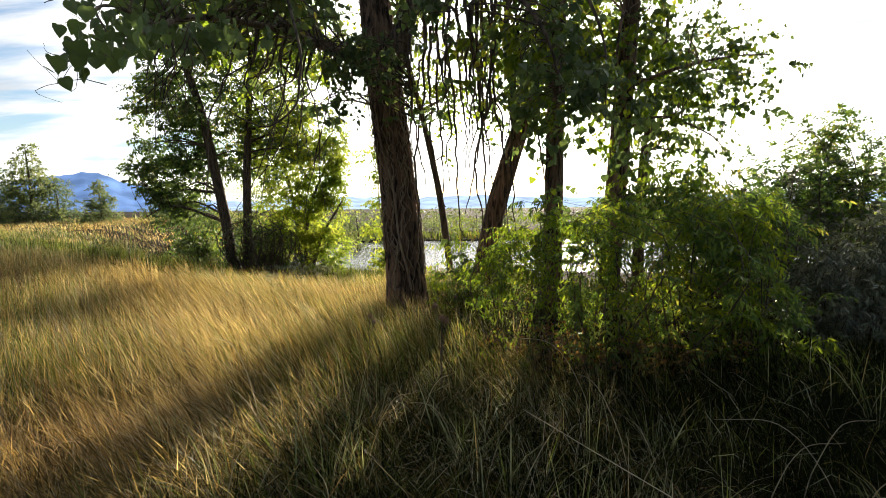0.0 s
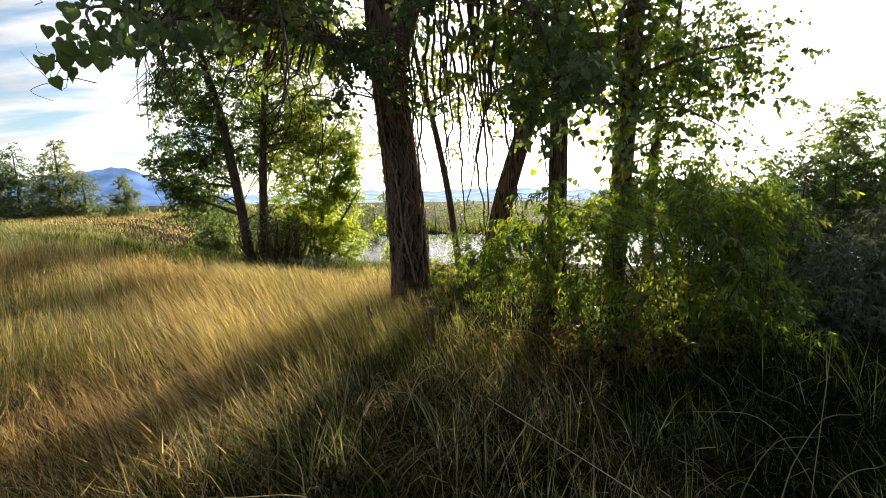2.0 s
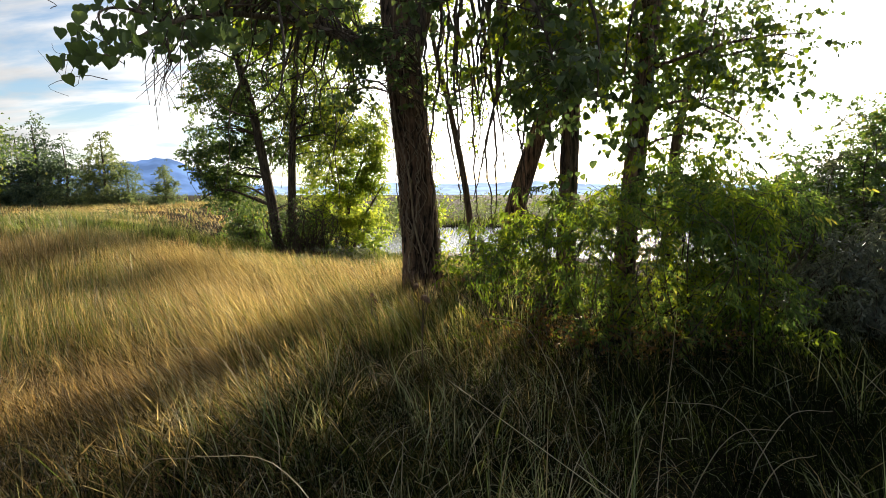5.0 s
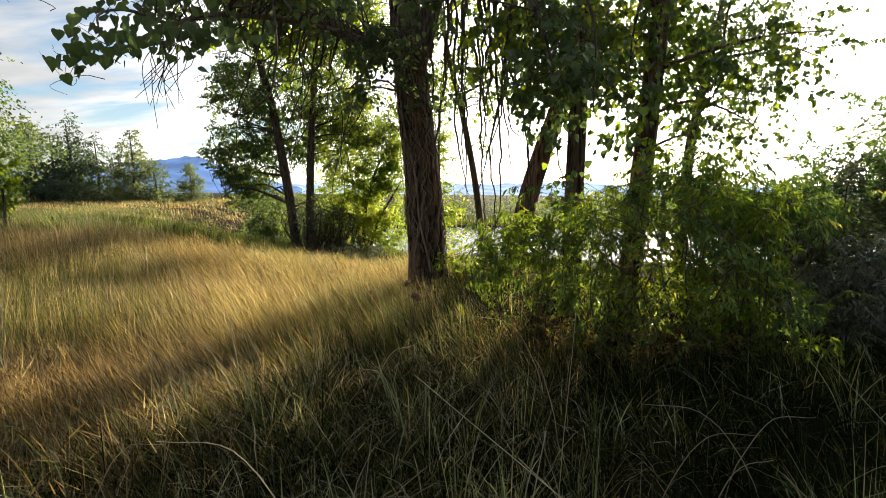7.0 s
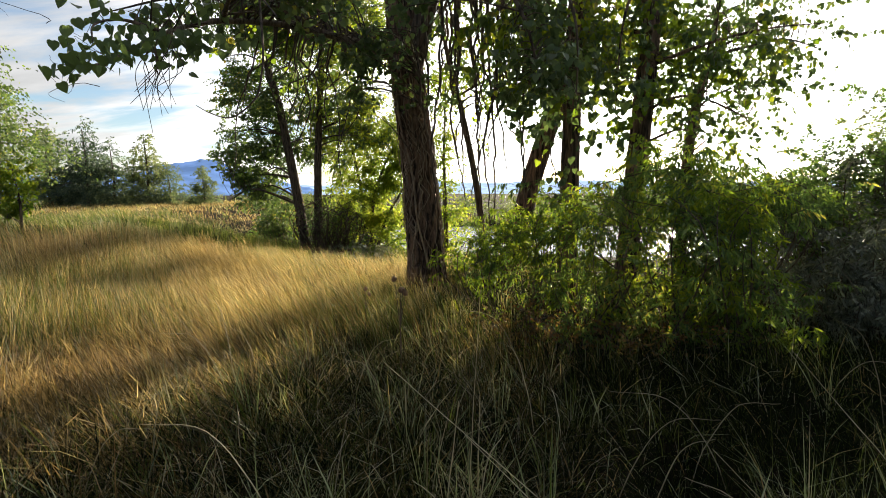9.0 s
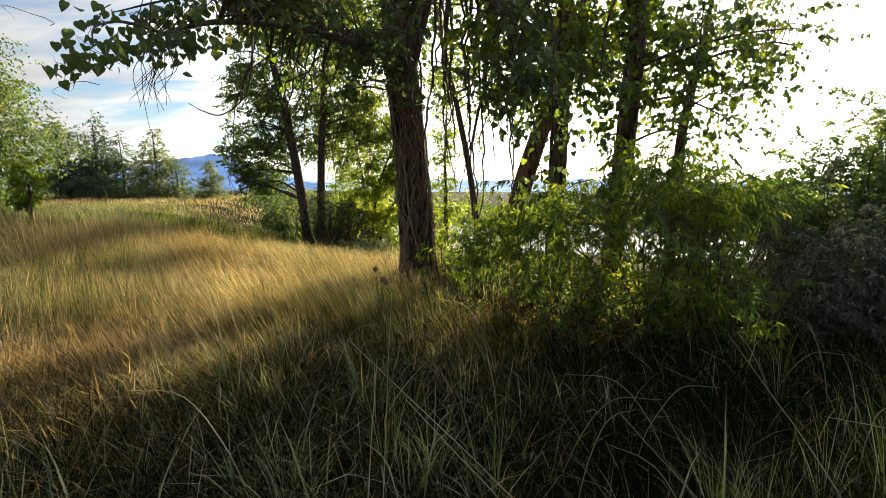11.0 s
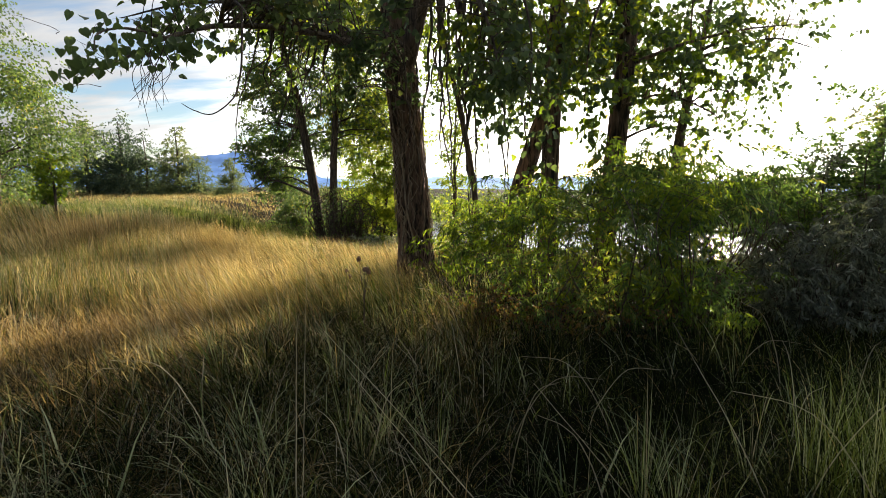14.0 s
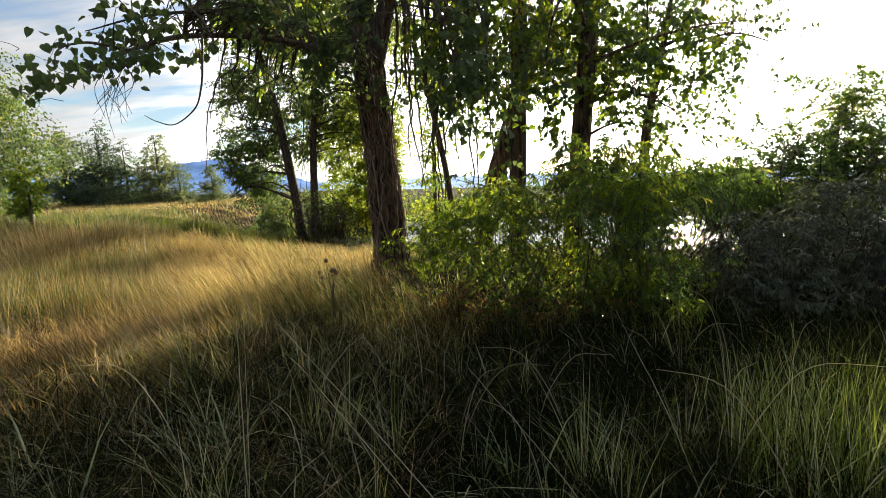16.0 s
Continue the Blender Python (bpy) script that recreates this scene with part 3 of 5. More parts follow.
    for k in range(9):
        a = np.array([-2.2, 3.3, 2.72]) + rng.normal(0, 0.12, 3)
        pts = curve_pts([a, a + (-0.1 + rng.normal(0, 0.05), -0.05, 0.05 + rng.normal(0, 0.04)), a + (-0.22 + rng.normal(0, 0.08), -0.08, rng.normal(0.02, 0.1)), a + (-0.3 + rng.normal(0, 0.08), -0.1, rng.normal(-0.02, 0.1))], 14)
        twigs.add(pts + np.cumsum(rng.normal(0, 0.004, pts.shape), 0), [0.0032, 0.0012], 4, keep=False)
    allnodes = np.vstack(nodes)
    blobs_near = [(-2.4, 4.9, 3.65, 0.7, 0.8, 0.36), (-2.9, 5.7, 4.15, 1.0, 0.9, 0.40, 0.65), (-1.55, 4.6, 3.7, 0.5, 0.6, 0.34), (-1.9, 6.4, 4.4, 1.1, 1.0, 0.45, 0.65), (-1.75, 5.6, 4.2, 0.65, 0.8, 0.42), (-1.45, 7.5, 3.4, 0.35, 0.5, 0.6, 2.5), (-0.15, 6.2, 4.05, 0.3, 0.4, 0.35, 5.0), (-0.75, 6.6, 4.4, 0.3, 0.3, 0.25, 3.0), (-0.8, 8.2, 3.3, 0.12, 0.1, 0.2, 5.0), (-1.0, 7.6, 4.0, 0.7, 0.5, 0.5, 2.2), (-0.35, 7.9, 3.5, 0.3, 0.3, 0.6, 2.5), (1.66, 5.35, 2.75, 0.38, 0.35, 0.5, 3.4), (1.25, 5.75, 3.3, 0.55, 0.5, 0.8, 1.5)]
    me_near = crown(allnodes, twigs, blobs_near, 290, 9, 0.088, 0.11, LEAF_COTTON, "broad", rng, droop=0.8, shell=0.1, hang=0.15, max_twigs=330, gaps=0.4, clump=0.8)
    blobs_mid = [(1.0, 6.9, 4.3, 0.85, 0.9, 0.6, 1.8), (1.1, 6.3, 4.0, 0.75, 0.7, 0.55, 1.6), (0.9, 8.6, 5.2, 1.1, 1.0, 0.7, 0.9), (-3.0, 8.6, 5.2, 1.8, 1.4, 0.7), (-0.3, 9.9, 4.9, 1.4, 0.7, 0.6, 1.0), (-2.6, 9.4, 4.6, 1.0, 0.8, 0.6, 0.8), (0.4, 8.4, 7.5, 2.8, 2.2, 1.8, 0.35), (-2.0, 9.0, 8.0, 2.8, 2.2, 1.8, 0.35)]
    me_mid = crown(allnodes, twigs, blobs_mid, 400, 12, 0.10, 0.14, [LEAF_COTTON, LEAF_SUNLIT], "broad", rng, droop=0.8, shell=0.15, hang=0.4, max_twigs=400, gaps=0.45, clump=1.0)
    tagged(part("twig", twigs.mesh("twig", BARK_DARK), t, "fine bare twigs"), kind="stuff")
    tagged(part("foliage", me_near, t, "dark green triangular cottonwood leaves on drooping twigs"), kind="stuff")
    tagged(part("crown", me_mid, t), kind="stuff")
    # the nearest leaves, one by one, in hanging bunches at the limb's end
    half = [(0.0, 0.0), (0.2, -0.07), (0.4, 0.0), (0.5, 0.17), (0.49, 0.34), (0.38, 0.56), (0.22, 0.75), (0.1, 0.88), (0.0, 1.0)]
    shapes = []
    for k in range(6):
        o = np.array(half + [(-a, b) for a, b in half[-2:0:-1]])
        v = np.stack([o[:, 0] * (0.95 + 0.06 * k), o[:, 1], np.zeros(16)], 1)
        v[:, 2] = (0.05 + 0.05 * (k % 3)) * np.abs(v[:, 0]) ** 1.2 * 2 - 0.14 * v[:, 1] ** 2 + 0.02 * np.sin(9 * v[:, 0] + k)
        shapes.append(mesh_of("leaf", v, np.array(list(range(9)) + [8, 9, 10, 11, 12, 13, 14, 15, 0]), [9, 9], [LEAF_COTTON]))
    spots = [(-2.14, 2.98, 2.57), (-2.1, 3.1, 2.7), (-2.2, 3.3, 2.68), (-2.28, 3.6, 2.78), (-2.38, 3.95, 2.95), (-1.98, 3.2, 2.64), (-2.05, 3.35, 2.8), (-1.9, 3.5, 2.72), (-2.42, 4.3, 3.1), (-2.4, 3.7, 3.1), (-2.15, 4.0, 3.0), (-1.9, 4.2, 3.05), (-1.7, 4.1, 3.05)]
    for c in spots:
        for k in range(9 if c[1] < 3.55 else 19):
            p = np.array(c) + rng.normal(0, 1, 3) * (0.10, 0.12, 0.075)
            lf = part("leaf", shapes[rng.integers(6)], t)
            sc = 0.085 * rng.uniform(0.7, 1.2)
            turn = Euler((-1.2 + rng.normal(0, 0.45), rng.normal(0, 0.4), rng.uniform(0, 6.28))).to_matrix().to_4x4()
            lf.matrix_basis = Matrix.Translation(p) @ turn @ Matrix.Scale(sc, 4)
    # dead vines that climb the trunk
    trunk_part = next(c for c in t.children if c.name.startswith("trunk"))
    vines = Tubes()
    for k in range(19):
        th = rng.uniform(np.pi * 0.9, np.pi * 2.1)
        z = np.linspace(rng.uniform(0, 1.2), rng.uniform(2.2, 5.6), 46)
        ctr = np.stack([np.interp(z, path[:, 2], path[:, 0]), np.interp(z, path[:, 2], path[:, 1])], 1)
        an = th + np.cumsum(rng.normal(0, 0.13, 46)) * 0.75
        r = np.interp(z, [0, 4, 6], [0.34, 0.30, 0.26]) + rng.uniform(0.0, 0.035, 46)
        r0 = rng.uniform(0.005, 0.014)
        vines.add(np.stack([ctr[:, 0] + r * np.cos(an), ctr[:, 1] + r * np.sin(an), z], 1), [r0, r0 * 0.5], 4)
    tagged(part("vine", vines.mesh("vine", VINE), trunk_part, "thin pale dead vine stems"), kind="stuff")
    z = np.linspace(0.3, 3.2, 40)
    an = 4.95 - 0.28 * (z - 0.3) + 0.08 * np.sin(z * 4)
    single_tube("vine_stem", np.stack([np.interp(z, path[:, 2], path[:, 0]) + 0.335 * np.cos(an), 8.7 + 0.335 * np.sin(an), z], 1), [0.02, 0.014], 8, VINE, trunk_part, label="pale woody vine slanting up the bark")


def stem_tree(name, label, stems, blobs, n_clusters, per, leaf, cluster_r, m, shape, seed, bark=BARK_DARK, sides=28, ridge=0.006, droop=0.6, shell=0.5, limb_n=14, group="", max_twigs=260, boughs=(), hang=0.0, gaps=0.35, clump=0.7, fine=True):
    """A tree of one or more stems (control points and radii) with limbs into the blobs of its crown; boughs: limbs of given course."""
    rng = np.random.default_rng(seed)
    base = stems[0][0][0]
    rows = 110 if sides > 12 else 24
    t = thing(name, label, "tree", group, at=(base[0], base[1], float(ground_z(base[0], base[1]))))
    nodes = [single_tube("trunk", curve_pts(ctrl, rows), radii, sides, bark, t, ridge)[rows // 5:] for ctrl, radii in stems]
    for ctrl, radii in boughs:
        nodes.append(single_tube("limb", curve_pts(ctrl, 36), radii, 8, bark, t))
    own = np.vstack(nodes)
    for i in range(limb_n):
        b = np.array(blobs[i % len(blobs)])
        end = b[:3] + b[3:6] * rng.uniform(-0.75, 0.75, 3)
        d = np.linalg.norm((own[:, :3] - end) * (1, 1, 0.8), axis=1) + np.where(own[:, 2] > end[2] - 0.1, 1.5, 0)
        j = int(np.argmin(d))
        a = own[j, :3]
        gap = np.linalg.norm(end - a)
        r0 = min(own[j, 3] * 0.55, 0.012 + 0.016 * gap)
        nodes.append(single_tube("limb", curve_pts([a, (a + end) / 2 + (0, 0, 0.12 * gap) + rng.normal(0, 0.06 * gap, 3), end], 14), [r0, r0 * 0.25], 6, bark, t))
    twigs = Tubes()
    me = crown(np.vstack(nodes), twigs, blobs, n_clusters, per, leaf, cluster_r, m, shape, rng, droop=droop, shell=shell, max_twigs=max_twigs, hang=hang, gaps=gaps, clump=clump, fine=fine)
    if max_twigs:
        tagged(part("twig", twigs.mesh("twig", bark), t), kind="stuff")
    tagged(part("crown", me, t), kind="stuff")
    return t


big_cottonwood()
stem_tree("cottonwood_tree", "slim straight cottonwood trunk rising from green willow brush", [
    ([(1.84, 8.5, -0.7), (1.84, 8.5, 1.0), (1.86, 8.5, 2.6), (1.89, 8.5, 4.2), (1.95, 8.5, 6.5), (2.0, 8.6, 8.5)], [0.18, 0.155, 0.145, 0.13, 0.1, 0.05])],
    [(1.6, 7.6, 4.3, 1.2, 1.0, 0.7, 1.6), (2.0, 8.6, 6.3, 1.8, 1.8, 1.4, 0.4), (1.4, 8.0, 3.6, 0.8, 0.7, 0.5, 1.5), (1.76, 7.7, 2.4, 0.25, 0.25, 0.45, 3), (2.0, 7.3, 3.6, 0.6, 0.5, 0.6, 1.5), (1.8, 8.1, 1.9, 0.25, 0.2, 0.5, 3.5)], 240, 13, 0.09, 0.15, [LEAF_COTTON, LEAF_SUNLIT], "broad", 21, hang=0.4, bark=BARK, sides=64, ridge=0.010, droop=0.9, shell=0.2,
    boughs=[([(1.88, 8.5, 4.0), (1.8, 8.1, 4.2), (1.75, 7.8, 3.4), (1.76, 7.7, 2.1)], [0.03, 0.02, 0.012, 0.004])])
stem_tree("cottonwood_tree", "straight cottonwood with grey-brown bark and leafy side boughs", [
    ([(2.75, 8.6, -0.7), (2.85, 8.6, 0.9), (2.95, 8.6, 2.4), (3.05, 8.6, 3.9), (3.15, 8.6, 5.2), (3.2, 8.7, 7.5)], [0.19, 0.175, 0.165, 0.15, 0.12, 0.06])],
    [(3.15, 8.0, 4.1, 0.6, 0.5, 0.8, 1.6), (4.3, 8.6, 3.9, 1.0, 0.7, 0.7, 1.2), (5.2, 8.6, 4.1, 0.6, 0.5, 0.35), (3.5, 9.4, 4.5, 1.2, 0.7, 0.8, 1.1), (2.3, 7.0, 3.2, 0.45, 0.45, 0.8, 2), (2.3, 9.0, 4.5, 0.9, 0.7, 0.6, 1.2), (4.0, 8.5, 2.7, 0.6, 0.5, 0.45, 0.8), (3.3, 8.6, 6.3, 1.7, 1.7, 1.3, 0.35)], 500, 11, 0.09, 0.13, [LEAF_COTTON, LEAF_SUNLIT], "broad", 22, hang=0.4, bark=BARK, sides=64, ridge=0.010, droop=0.9, shell=0.2,
    boughs=[([(3.03, 8.55, 3.6), (3.9, 8.5, 3.9), (4.8, 8.6, 4.1), (5.7, 8.66, 4.15)], [0.04, 0.028, 0.016, 0.004]), ([(3.05, 8.5, 4.1), (2.7, 7.7, 4.5), (2.4, 7.1, 3.8), (2.32, 7.0, 2.4)], [0.045, 0.03, 0.016, 0.004]), ([(2.98, 8.5, 2.9), (3.6, 8.4, 3.1), (4.3, 8.3, 2.8), (4.6, 8.3, 2.5)], [0.03, 0.02, 0.012, 0.004])])
stem_tree("cottonwood_tree", "leaning cottonwood trunk standing near the pond bank", [
    ([(0.68, 11.1, -0.9), (1.08, 11.1, 1.3), (1.42, 11.1, 2.54), (1.85, 11.1, 3.83), (2.3, 11.1, 5.3), (2.6, 11.2, 7.5)], [0.24, 0.215, 0.2, 0.18, 0.15, 0.07])],
    [(1.9, 10.9, 5.0, 1.6, 1.4, 0.9, 1.8), (2.6, 11.2, 7.0, 1.8, 1.8, 1.5, 0.4), (1.3, 10.8, 4.2, 0.9, 0.8, 0.6, 1.8), (3.4, 10.9, 4.6, 1.0, 1.0, 0.9, 1.8), (0.6, 11.0, 4.8, 0.9, 0.8, 0.6, 1.5)], 250, 13, 0.09, 0.17, [LEAF_COTTON, LEAF_SUNLIT], "broad", 23, hang=0.4, bark=BARK, sides=64, ridge=0.010, droop=0.9, shell=0.2)
stem_tree("cottonwood_sapling", "thin crooked sapling stem with sparse yellowing leaves", [
    ([(0.3, 11.6, -1.0), (-0.02, 11.6, 1.6), (-0.39, 11.6, 3.48), (-0.75, 11.6, 4.93), (-1.1, 11.6, 7.0)], [0.085, 0.075, 0.065, 0.05, 0.02])],
    [(-0.4, 11.6, 4.4, 1.1, 0.8, 0.8), (-1.0, 11.6, 6.2, 1.2, 1.2, 1.1), (0.3, 11.6, 4.0, 0.6, 0.6, 0.7), (-0.1, 11.4, 2.9, 0.4, 0.4, 0.4)], 190, 12, 0.075, 0.2, LEAF_SUNLIT, "broad", 24, sides=20, ridge=0.003, shell=0.2)
stem_tree("cottonwood_tree", "young cottonwood with open crown against the bright sky", [
    ([(4.44, 11.6, -1.0), (4.5, 11.6, 1.5), (4.6, 11.6, 3.0), (4.85, 11.6, 4.4), (5.1, 11.7, 6.0)], [0.14, 0.12, 0.10, 0.07, 0.03])],
    [(5.2, 11.5, 4.1, 1.4, 1.2, 0.9), (6.2, 11.4, 5.0, 1.2, 1.0, 0.8), (4.6, 11.5, 3.4, 0.8, 0.8, 0.5), (5.2, 11.7, 5.6, 1.4, 1.3, 1.0)], 230, 10, 0.085, 0.17, LEAF_COTTON, "broad", 25, hang=0.4, droop=0.9, shell=0.2)
# pair of stems across the hollow
stem_tree("cottonwood_tree", "slender bent cottonwood at the edge of the hollow", [
    ([(-8.3, 20.3, -1.5), (-8.5, 20.3, -0.2), (-8.7, 20.3, 1.3), (-9.05, 20.3, 3.3), (-9.4, 20.3, 5.2), (-10.05, 20.3, 7.6), (-10.6, 20.3, 10.2)], [0.26, 0.21, 0.2, 0.18, 0.16, 0.12, 0.05])],
    [(-10.9, 20.9, 3.2, 1.5, 1.5, 1.6), (-10.5, 20.5, 6.2, 1.7, 1.7, 1.5), (-9.6, 20.5, 9.0, 2.4, 2.1, 1.7), (-11.4, 21.0, 2.0, 0.9, 1.1, 0.9), (-10.1, 21.2, 1.5, 1.1, 0.8, 1.0, 0.7), (-9.0, 21.4, 4.4, 1.4, 0.7, 1.6, 1.3), (-9.0, 19.6, 6.0, 1.2, 0.5, 0.9, 0.7)], 1450, 30, 0.13, 0.27, [LEAF_COTTON, LEAF_WILLOW], "oval", 31, sides=32, ridge=0.012, limb_n=30, shell=0.2, clump=1.6, gaps=0.4, fine=False)
stem_tree("cottonwood_tree", "upright cottonwood with sunlit yellow-green foliage", [
    ([(-8.0, 20.6, -1.5), (-7.95, 20.6, 0.5), (-7.88, 20.6, 3.2), (-7.65, 20.6, 6.3), (-7.45, 20.6, 9.2), (-7.3, 20.6, 11.0)], [0.22, 0.18, 0.15, 0.12, 0.07, 0.03])],
    [(-7.0, 20.9, 6.0, 1.7, 1.4, 1.6), (-7.2, 21.0, 8.8, 2.4, 1.9, 1.8), (-5.4, 20.8, 4.8, 1.3, 0.7, 1.5), (-5.0, 20.8, 8.0, 1.5, 1.0, 1.3), (-7.3, 21.2, 4.2, 1.1, 0.5, 1.5)], 1050, 30, 0.125, 0.3, [LEAF_LIME, LEAF_COTTON], "oval", 32, sides=28, ridge=0.01, limb_n=26, shell=0.2, clump=1.2, gaps=0.25, fine=False)
stem_tree("cottonwood_tree", "sunlit yellow-green young cottonwood by the pond", [
    ([(-2.2, 20.2, -1.7), (-2.25, 20.2, 0.5), (-2.3, 20.2, 3.0), (-2.2, 20.2, 6.5)], [0.11, 0.09, 0.06, 0.015])],
    [(-2.3, 20.2, 1.0, 0.75, 0.4, 1.4), (-2.35, 20.2, 3.4, 0.8, 0.4, 1.5), (-2.2, 20.2, 5.8, 0.75, 0.4, 1.3), (-2.2, 20.2, -0.4, 0.7, 0.4, 0.7)], 250, 22, 0.115, 0.25, [LEAF_SUNLIT, LEAF_LIME], "oval", 30, sides=12, ridge=0, limb_n=16, shell=0.1, clump=0.9, gaps=0.4, fine=False)

# ---- brush ----


def shrub(name, label, at, blobs, wands, per, leaf, m, seed, droop=0.5, group="", bark=BARK_DARK, shape="lance", fan=0.6, pale=0.4, arch=0.22, twig=0.3, every=0.085, sag=0.45, low=0.15, thick=1.0):
    """Many thin wands that rise from one root and arch outwards, with leafy side twigs along their upper parts."""
    rng = np.random.default_rng(seed)
    z0 = float(ground_z(at[0], at[1]))
    t = thing(name, label, "shrub", group, at=(at[0], at[1], z0))
    ends = in_ellipsoids(blobs, wands, rng, 0.15)
    starts, dirs, tint = [], [], []
    for i in range(wands):
        end = ends[i]
        root = np.array([at[0], at[1]]) + fan * (end[:2] - at) + rng.normal(0, 0.12, 2)
        zr = float(ground_z(root[0], root[1]))
        end[2] = max(end[2], zr + 0.12)
        a = np.array([root[0], root[1], zr - 0.05])
        rise = end[2] - zr
        lean = rng.normal(0, arch, 2) * (0.5 + 0.5 * rise)
        mid = a * 0.45 + end * 0.55 + np.array([lean[0], lean[1], 0.12 * rise])
        tip = end + np.array([lean[0] * -0.6, lean[1] * -0.6, -0.05 * rise])
        pts = curve_pts([a, mid, tip], 11)
        span = np.linalg.norm(tip - a)
        r0 = (0.0025 + 0.0035 * span) * thick
        single_tube("stem", pts, [r0, r0 * 0.6, r0 * 0.2], 5, bark, t)
        k = max(3, int(span * (1 - low) / every))
        s = np.sort(rng.uniform(low, 1.0, k))
        starts.append(np.stack([np.interp(s, np.linspace(0, 1, 11), pts[:, q]) for q in range(3)], 1))
        fwd = unit(np.stack([np.interp(s, np.linspace(0, 1, 11), np.gradient(pts[:, q])) for q in range(3)], 1))
        dirs.append(unit(fwd * 0.5 + rng.normal(0, 0.75, (k, 3)) * (1, 1, 0.5)))
        # some wands are paler than others all along
        tint.append(np.full(k, int(rng.random() < pale)))
    o, d, tint = np.vstack(starts), np.vstack(dirs), np.concatenate(tint)
    ln = twig * rng.uniform(0.5, 1.3, len(o))
    twigs = Tubes()
    spray_twigs(twigs, o, d, ln, 0.0022 * thick, sag)
    tagged(part("twig", twigs.mesh("twig", bark), t), kind="stuff")
    pos, along, face = spray_leaves(o, d, ln, per, sag, droop, rng)
    me = leaves_mesh("foliage", pos, along, face, leaf, m, shape, rng, np.repeat(tint, per) if isinstance(m, list) else None)
    tagged(part("foliage", me, t), kind="stuff")
    return t


WILLOWS = "willow brush under the cottonwoods"
# second material colours whole wands as if sunlit; pale sets their share
BOTH = [LEAF_WILLOW, LEAF_SUNLIT]
shrub("willow_shrub", "low bright green willow shrub before the pond", (0.8, 6.5), [(0.5, 6.8, 0.55, 0.3, 0.3, 0.4), (0.85, 6.4, 1.05, 0.36, 0.4, 0.42), (1.0, 6.5, 1.4, 0.3, 0.3, 0.2)], 19, 10, 0.085, BOTH, 41, group=WILLOWS, fan=0.38, droop=0.6, pale=0.8, arch=0.3, low=0.35)
shrub("willow_shrub", "airy yellow-green willow between the trunks", (1.35, 7.4), [(1.2, 7.4, 0.9, 0.4, 0.3, 0.5), (1.5, 7.3, 1.5, 0.45, 0.3, 0.4, 1.5), (0.9, 7.4, 1.4, 0.3, 0.3, 0.3)], 26, 9, 0.085, BOTH, 34, group=WILLOWS, fan=0.4, droop=0.6, pale=0.85, arch=0.3, low=0.5)
shrub("willow_shrub", "dense leafy willow shrub round the tree bases", (1.85, 6.1), [(1.75, 6.2, 0.6, 0.35, 0.35, 0.55), (1.9, 6.1, 1.3, 0.35, 0.4, 0.5, 1.2), (1.8, 5.8, 1.8, 0.3, 0.3, 0.3), (1.9, 5.8, 0.2, 0.4, 0.3, 0.3, 0.6)], 36, 10, 0.085, BOTH, 42, group=WILLOWS, fan=0.38, droop=0.6, pale=0.4, arch=0.3)
shrub("willow_shrub", "tall dark green willow shrub in shade", (2.85, 6.1), [(2.8, 6.1, 0.9, 0.38, 0.45, 0.8), (2.9, 5.9, 1.8, 0.45, 0.4, 0.5, 1.8), (2.85, 5.7, 0.3, 0.5, 0.35, 0.4)], 38, 11, 0.09, BOTH, 43, group=WILLOWS, fan=0.38, droop=0.6, pale=0.35, arch=0.4)
shrub("willow_shrub", "tall willow shrub with bright tips", (3.65, 6.0), [(3.5, 6.1, 0.9, 0.45, 0.5, 0.8), (3.65, 6.2, 1.6, 0.45, 0.5, 0.5, 1.6), (4.05, 5.8, 0.65, 0.3, 0.3, 0.55), (3.6, 5.5, 0.25, 0.55, 0.4, 0.4)], 42, 11, 0.09, BOTH, 44, group=WILLOWS, fan=0.38, droop=0.6, pale=0.35, arch=0.32)
shrub("willow_shrub", "tallest willow shrub with dark drooping leaves", (3.6, 7.2), [(3.3, 7.1, 2.2, 0.45, 0.4, 0.45, 1.8), (4.1, 7.3, 1.75, 0.5, 0.45, 0.5), (2.7, 7.2, 2.0, 0.45, 0.4, 0.45, 1.5), (4.6, 7.3, 1.6, 0.4, 0.4, 0.4)], 44, 10, 0.105, BOTH, 38, group=WILLOWS, fan=0.38, droop=0.8, pale=0.35, arch=0.45, low=0.5)
shrub("willow_shrub", "shaded willow with narrow dark leaves", (4.9, 8.5), [(4.6, 8.5, 1.8, 0.5, 0.4, 0.4), (5.3, 8.6, 1.9, 0.5, 0.4, 0.4), (4.1, 8.7, 2.0, 0.5, 0.4, 0.4)], 40, 10, 0.11, BOTH, 33, group=WILLOWS, fan=0.45, droop=0.7, pale=0.2, arch=0.35, low=0.55)
shrub("willow_shrub", "dark slender willow behind the large tree", (0.35, 9.5), [(0.35, 9.5, 0.8, 0.45, 0.3, 0.85), (0.1, 9.6, 0.1, 0.5, 0.3, 0.5)], 26, 9, 0.11, [LEAF_COTTON, LEAF_SUNLIT], 37, group=WILLOWS, droop=0.7)
shrub("willow_shrub", "shaded willow growth behind the brush", (3.6, 9.6), [(2.6, 9.5, 0.0, 0.6, 0.5, 0.35, 0.6), (3.6, 9.6, 0.0, 1.0, 0.6, 0.35), (5.0, 9.3, 0.3, 1.0, 0.6, 0.6)], 26, 8, 0.12, BOTH, 40, group=WILLOWS, fan=0.8, pale=0.3)
